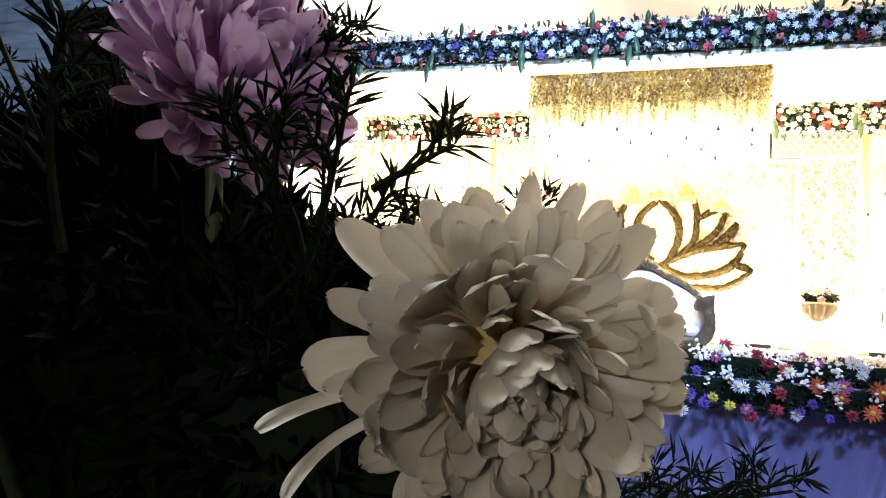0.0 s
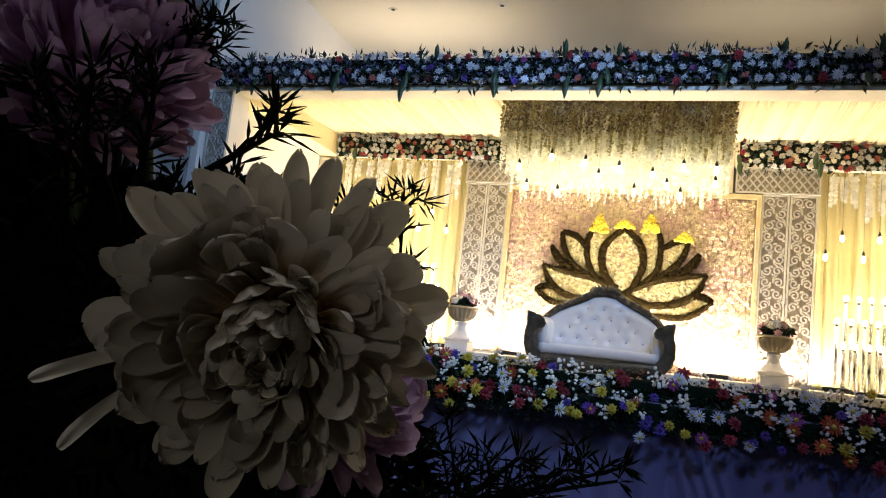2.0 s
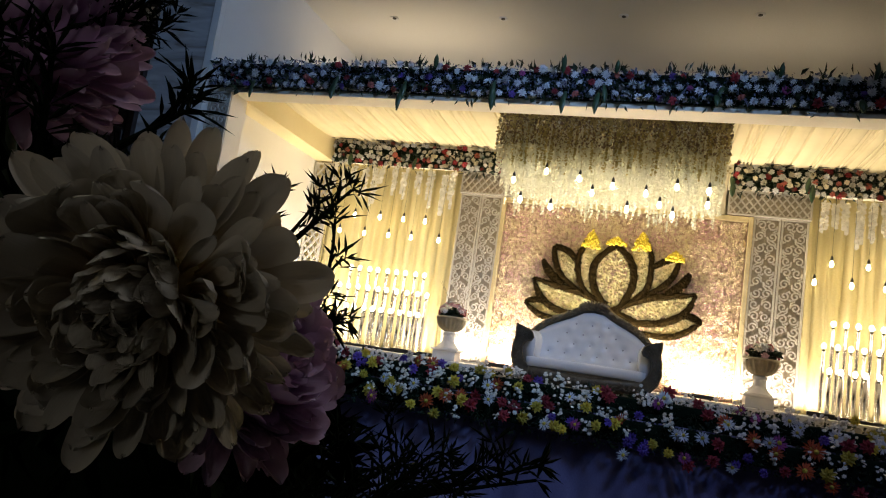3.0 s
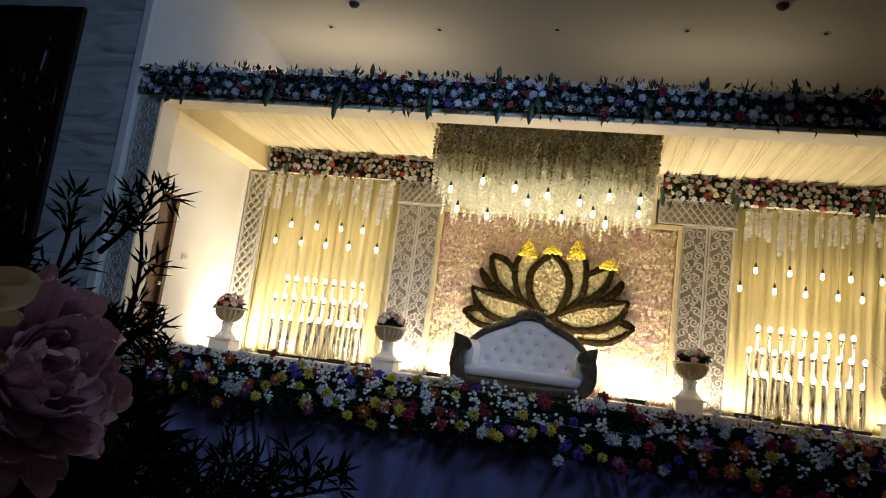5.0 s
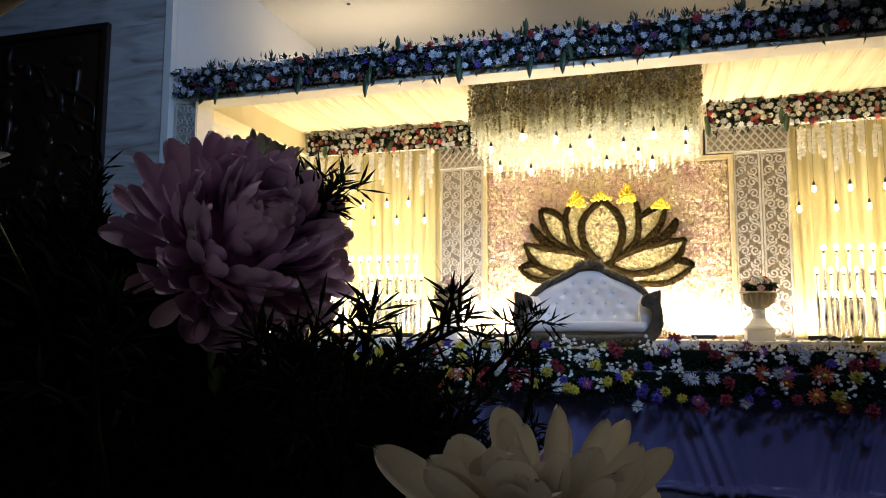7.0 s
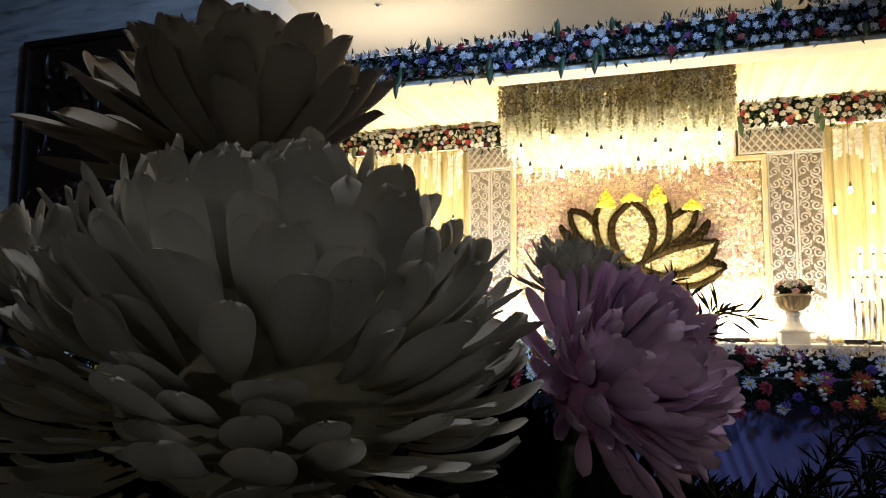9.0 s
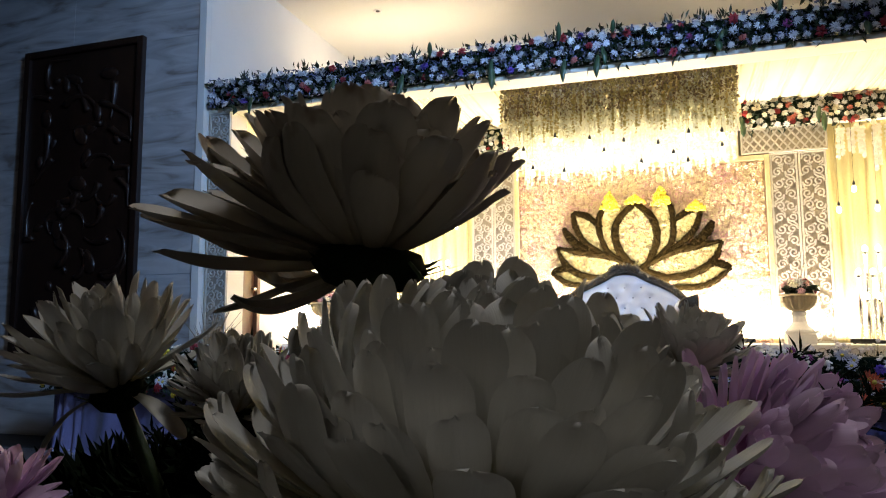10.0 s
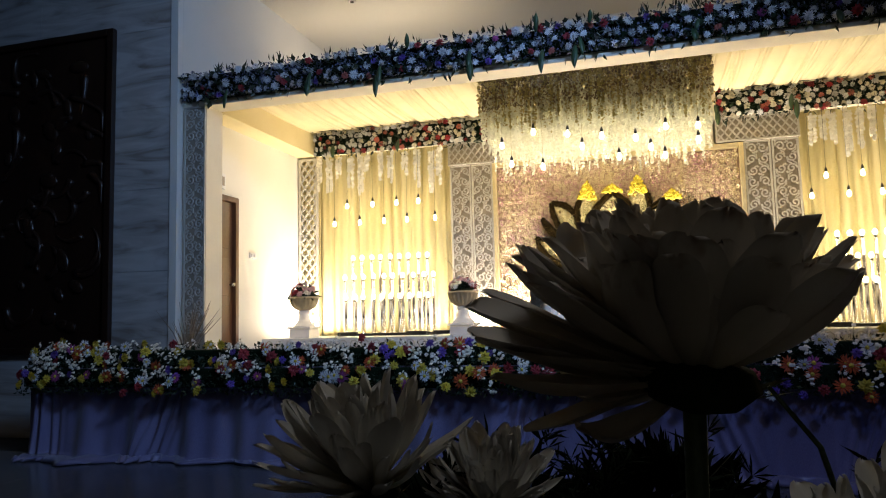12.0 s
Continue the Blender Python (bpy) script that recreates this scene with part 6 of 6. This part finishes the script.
chrysanthemum("white_chrysanthemum", "half-hidden white chrysanthemum low in the fern", (-0.1650, 0.1310, 1.2780), (0.1, -0.3, 0.9), 0.0170, STAR, WHITE, 9, (-0.16, 0.20, 1.14))
# a thin bare twig leaning beside the tall flower
b = B()
rod(b, [(-0.1105, 0.1010, 1.3090), (-0.1075, 0.1018, 1.3050), (-0.1030, 0.1030, 1.2990), (-0.098, 0.112, 1.285), (-0.096, 0.135, 1.25)], 0.00035, 0.0006, 6)
part("twig", b, M["stem"], bouquet, "thin bare green twig", True)


def frond(start, end, seed, twigs=7, needle=0.0062, label=""):
    """Asparagus fern: a thin stem with side twigs that carry whorls of needle leaves."""
    r = random.Random(seed)
    p0, p1 = Vector(start), Vector(end)
    d = p1 - p0
    side = d.orthogonal().normalized()
    bow = side * d.length * r.uniform(-0.12, 0.12)
    at = lambda s: p0 + d * s + bow * math.sin(math.pi * s)
    b = B()
    rod(b, [at(i / 6) for i in range(7)], 0.0008, 0.00035, 5)
    verts, faces = [], []

    def whorl(c, axis, n, ln):
        axis = axis.normalized()
        o = axis.orthogonal().normalized()
        for k in range(n):
            a = 6.283 * k / n + r.uniform(-0.4, 0.4)
            out = (Matrix.Rotation(a, 3, axis) @ o)
            w = (axis * r.uniform(0.35, 1.1) + out).normalized()
            q0 = w.orthogonal().normalized() * 0.00036
            q1 = w.cross(q0).normalized() * 0.00030
            l = ln * r.uniform(0.7, 1.2)
            m = c + w * l * 0.5 + axis * l * 0.03
            e = c + w * l
            q = len(verts)
            verts.extend(tuple(v) for v in (c, m + q0, m + q1, m - q0, m - q1, e))
            for i in range(4):
                faces.append((q, q + 1 + i, q + 1 + (i + 1) % 4))
                faces.append((q + 5, q + 1 + (i + 1) % 4, q + 1 + i))
    for k in range(twigs):
        s = 0.30 + 0.70 * (k + r.uniform(0, 0.8)) / twigs
        c = at(min(1, s))
        t = (d.normalized() * 0.7 + Vector((r.uniform(-1, 1), r.uniform(-0.6, 0.6), r.uniform(-0.5, 1)))).normalized()
        ln = r.uniform(0.004, 0.009) * (1.15 - 0.4 * s)
        e = c + t * ln
        rod(b, [c, (c + e) / 2 + Vector((0, 0, 0.001)), e], 0.0004, 0.00025, 4)
        whorl(c + t * ln * 0.5, t, 3, needle * 0.9)
        whorl(e, t, 6, needle)
    whorl(p1, d, 7, needle * 1.1)
    vs = [b.verts.new(v) for v in verts]
    for f in faces:
        b.faces.new([vs[i] for i in f])
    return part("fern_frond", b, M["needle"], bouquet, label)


FERN_TIPS = [
    (-0.0219, 0.1281, 1.2510), (-0.0193, 0.1338, 1.2558), (-0.0108, 0.1650, 1.2580), (-0.0005, 0.1740, 1.2547), (-0.0196, 0.1450, 1.2505), (-0.0285, 0.1317, 1.2459), (-0.0033, 0.1678, 1.2555), (-0.0135, 0.1468, 1.2532), (-0.0210, 0.1349, 1.2544), (-0.0106, 0.1388, 1.2471), (-0.0212, 0.1454, 1.2539),
    (-0.173, 0.1275, 1.2925), (-0.167, 0.140, 1.297), (-0.155, 0.144, 1.297), (-0.1405, 0.138, 1.296), (-0.155, 0.1345, 1.284), (-0.170, 0.130, 1.2765), (-0.149, 0.147, 1.283), (-0.144, 0.147, 1.2946),
    (-0.117, 0.164, 1.297), (-0.108, 0.157, 1.288), (-0.181, 0.146, 1.29), (-0.138, 0.159, 1.287), (-0.088, 0.1316, 1.291), (-0.092, 0.1318, 1.2786)]
FERN_PAIRS = [
    ((-0.0040, 0.1227, 1.2565), (-0.0180, 0.1243, 1.2498)), ((-0.0175, 0.0965, 1.257), (-0.022, 0.112, 1.235)), ((-0.025, 0.095, 1.2525), (-0.022, 0.112, 1.235)), ((-0.012, 0.102, 1.2565), (-0.022, 0.112, 1.235)),
    ((-0.0447, 0.1585, 1.2878), (-0.0603, 0.1589, 1.2829)), ((-0.036, 0.078, 1.259), (-0.045, 0.09, 1.235)),
    ((0.032, 0.1685, 1.2037), (0.0, 0.175, 1.175)), ((0.040, 0.172, 1.202), (0.0, 0.178, 1.18)), ((0.052, 0.1754, 1.2043), (0.005, 0.18, 1.185)), ((0.023, 0.1735, 1.1996), (-0.01, 0.18, 1.17)),
    ((0.051, 0.182, 1.2005), (0.0, 0.185, 1.182)), ((0.0134, 0.170, 1.2028), (-0.02, 0.18, 1.17)), ((0.028, 0.191, 1.2008), (-0.01, 0.19, 1.175)),
    ((-0.0335, 0.1395, 1.2840), (-0.0480, 0.1420, 1.2690)), ((-0.0370, 0.1380, 1.2795), (-0.0500, 0.1410, 1.2670)),
    ((-0.0004, 0.1797, 1.2580), (-0.0140, 0.1793, 1.2434)), ((-0.003, 0.187, 1.2290), (-0.03, 0.185, 1.2)),
    ((-0.0095, 0.1876, 1.2280), (-0.0230, 0.1862, 1.2165)), ((-0.0004, 0.1781, 1.2268), (-0.0117, 0.1758, 1.2163))]
seed = 100
r_ = random.Random(404)
for e in FERN_TIPS:
    seed += 1
    s = Vector(e) + Vector((r_.uniform(-0.035, -0.005), r_.uniform(0.0, 0.02), -r_.uniform(0.03, 0.05)))
    frond(s, Vector(e) - Vector((0, 0, 0.005)), seed, 5)
for e, s in FERN_PAIRS:
    seed += 1
    frond(s, e, seed, 6)
# a small broad leaf beside the pink flower
leaf = new("leaf", petal_mesh("leaf", M["leaf"], 10, 24, 0.4, 0.24, 0.45, 77))
leaf.parent = bouquet
leaf.matrix_basis = pose(-0.0425, 0.1390, 1.2775, 20, -52, 15) @ Matrix.Scale(0.0085, 4)
tagged(leaf, "small broad dark green leaf")
# thick fern in the body of the arrangement
for k in range(100):
    seed += 1
    x = r_.uniform(-0.30, 0.005)
    y = r_.uniform(0.155, 0.24)
    z = 1.226 + 0.042 * math.exp(-((x + 0.165) / 0.06) ** 2) + r_.uniform(-0.04, 0.006)
    frond((x * 0.9 - 0.01, y + 0.02, z - 0.07), (x, y, z), seed, 9)
# near-black packing added for the arrangement's deep shade, then bowl and stand
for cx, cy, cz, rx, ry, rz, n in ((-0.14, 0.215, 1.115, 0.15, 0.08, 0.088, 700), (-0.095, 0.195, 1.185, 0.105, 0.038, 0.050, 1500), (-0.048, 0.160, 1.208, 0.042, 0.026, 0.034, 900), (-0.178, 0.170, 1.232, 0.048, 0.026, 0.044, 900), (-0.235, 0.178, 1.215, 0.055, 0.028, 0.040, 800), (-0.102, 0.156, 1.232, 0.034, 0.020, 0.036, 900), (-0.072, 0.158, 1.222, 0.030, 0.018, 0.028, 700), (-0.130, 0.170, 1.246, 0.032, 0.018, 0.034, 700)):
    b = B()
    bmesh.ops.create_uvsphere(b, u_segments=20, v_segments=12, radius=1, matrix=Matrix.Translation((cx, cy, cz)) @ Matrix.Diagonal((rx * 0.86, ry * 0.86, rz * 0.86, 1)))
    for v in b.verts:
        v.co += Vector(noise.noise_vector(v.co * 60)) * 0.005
    part("shade_filler_clump", b, M["foam"], bouquet, "near-black filler added for the shade between the stems", True)

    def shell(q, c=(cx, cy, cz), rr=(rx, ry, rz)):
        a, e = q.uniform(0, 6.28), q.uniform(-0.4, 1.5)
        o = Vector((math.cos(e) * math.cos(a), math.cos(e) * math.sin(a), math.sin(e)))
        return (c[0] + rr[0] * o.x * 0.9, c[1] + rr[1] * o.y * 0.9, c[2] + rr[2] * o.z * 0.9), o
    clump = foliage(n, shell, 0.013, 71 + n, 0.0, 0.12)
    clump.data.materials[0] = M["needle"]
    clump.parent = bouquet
    tagged(clump, "near-black needle filler standing in for deep shade", kind="stuff")
b = B()
lathe(b, [(0.16, 0), (0.165, 0.012), (0.05, 0.03), (0.02, 0.05), (0.018, 0.5), (0.024, 0.52), (0.018, 0.54), (0.018, 0.98), (0.06, 1.0), (0.11, 1.04), (0.125, 1.075), (0.10, 1.072)], 24, (-0.14, 0.215, 0))
one("flower_stand", b, M["bronze"], "slim dark metal flower stand with a shallow bowl", "flower stand", smooth=True)
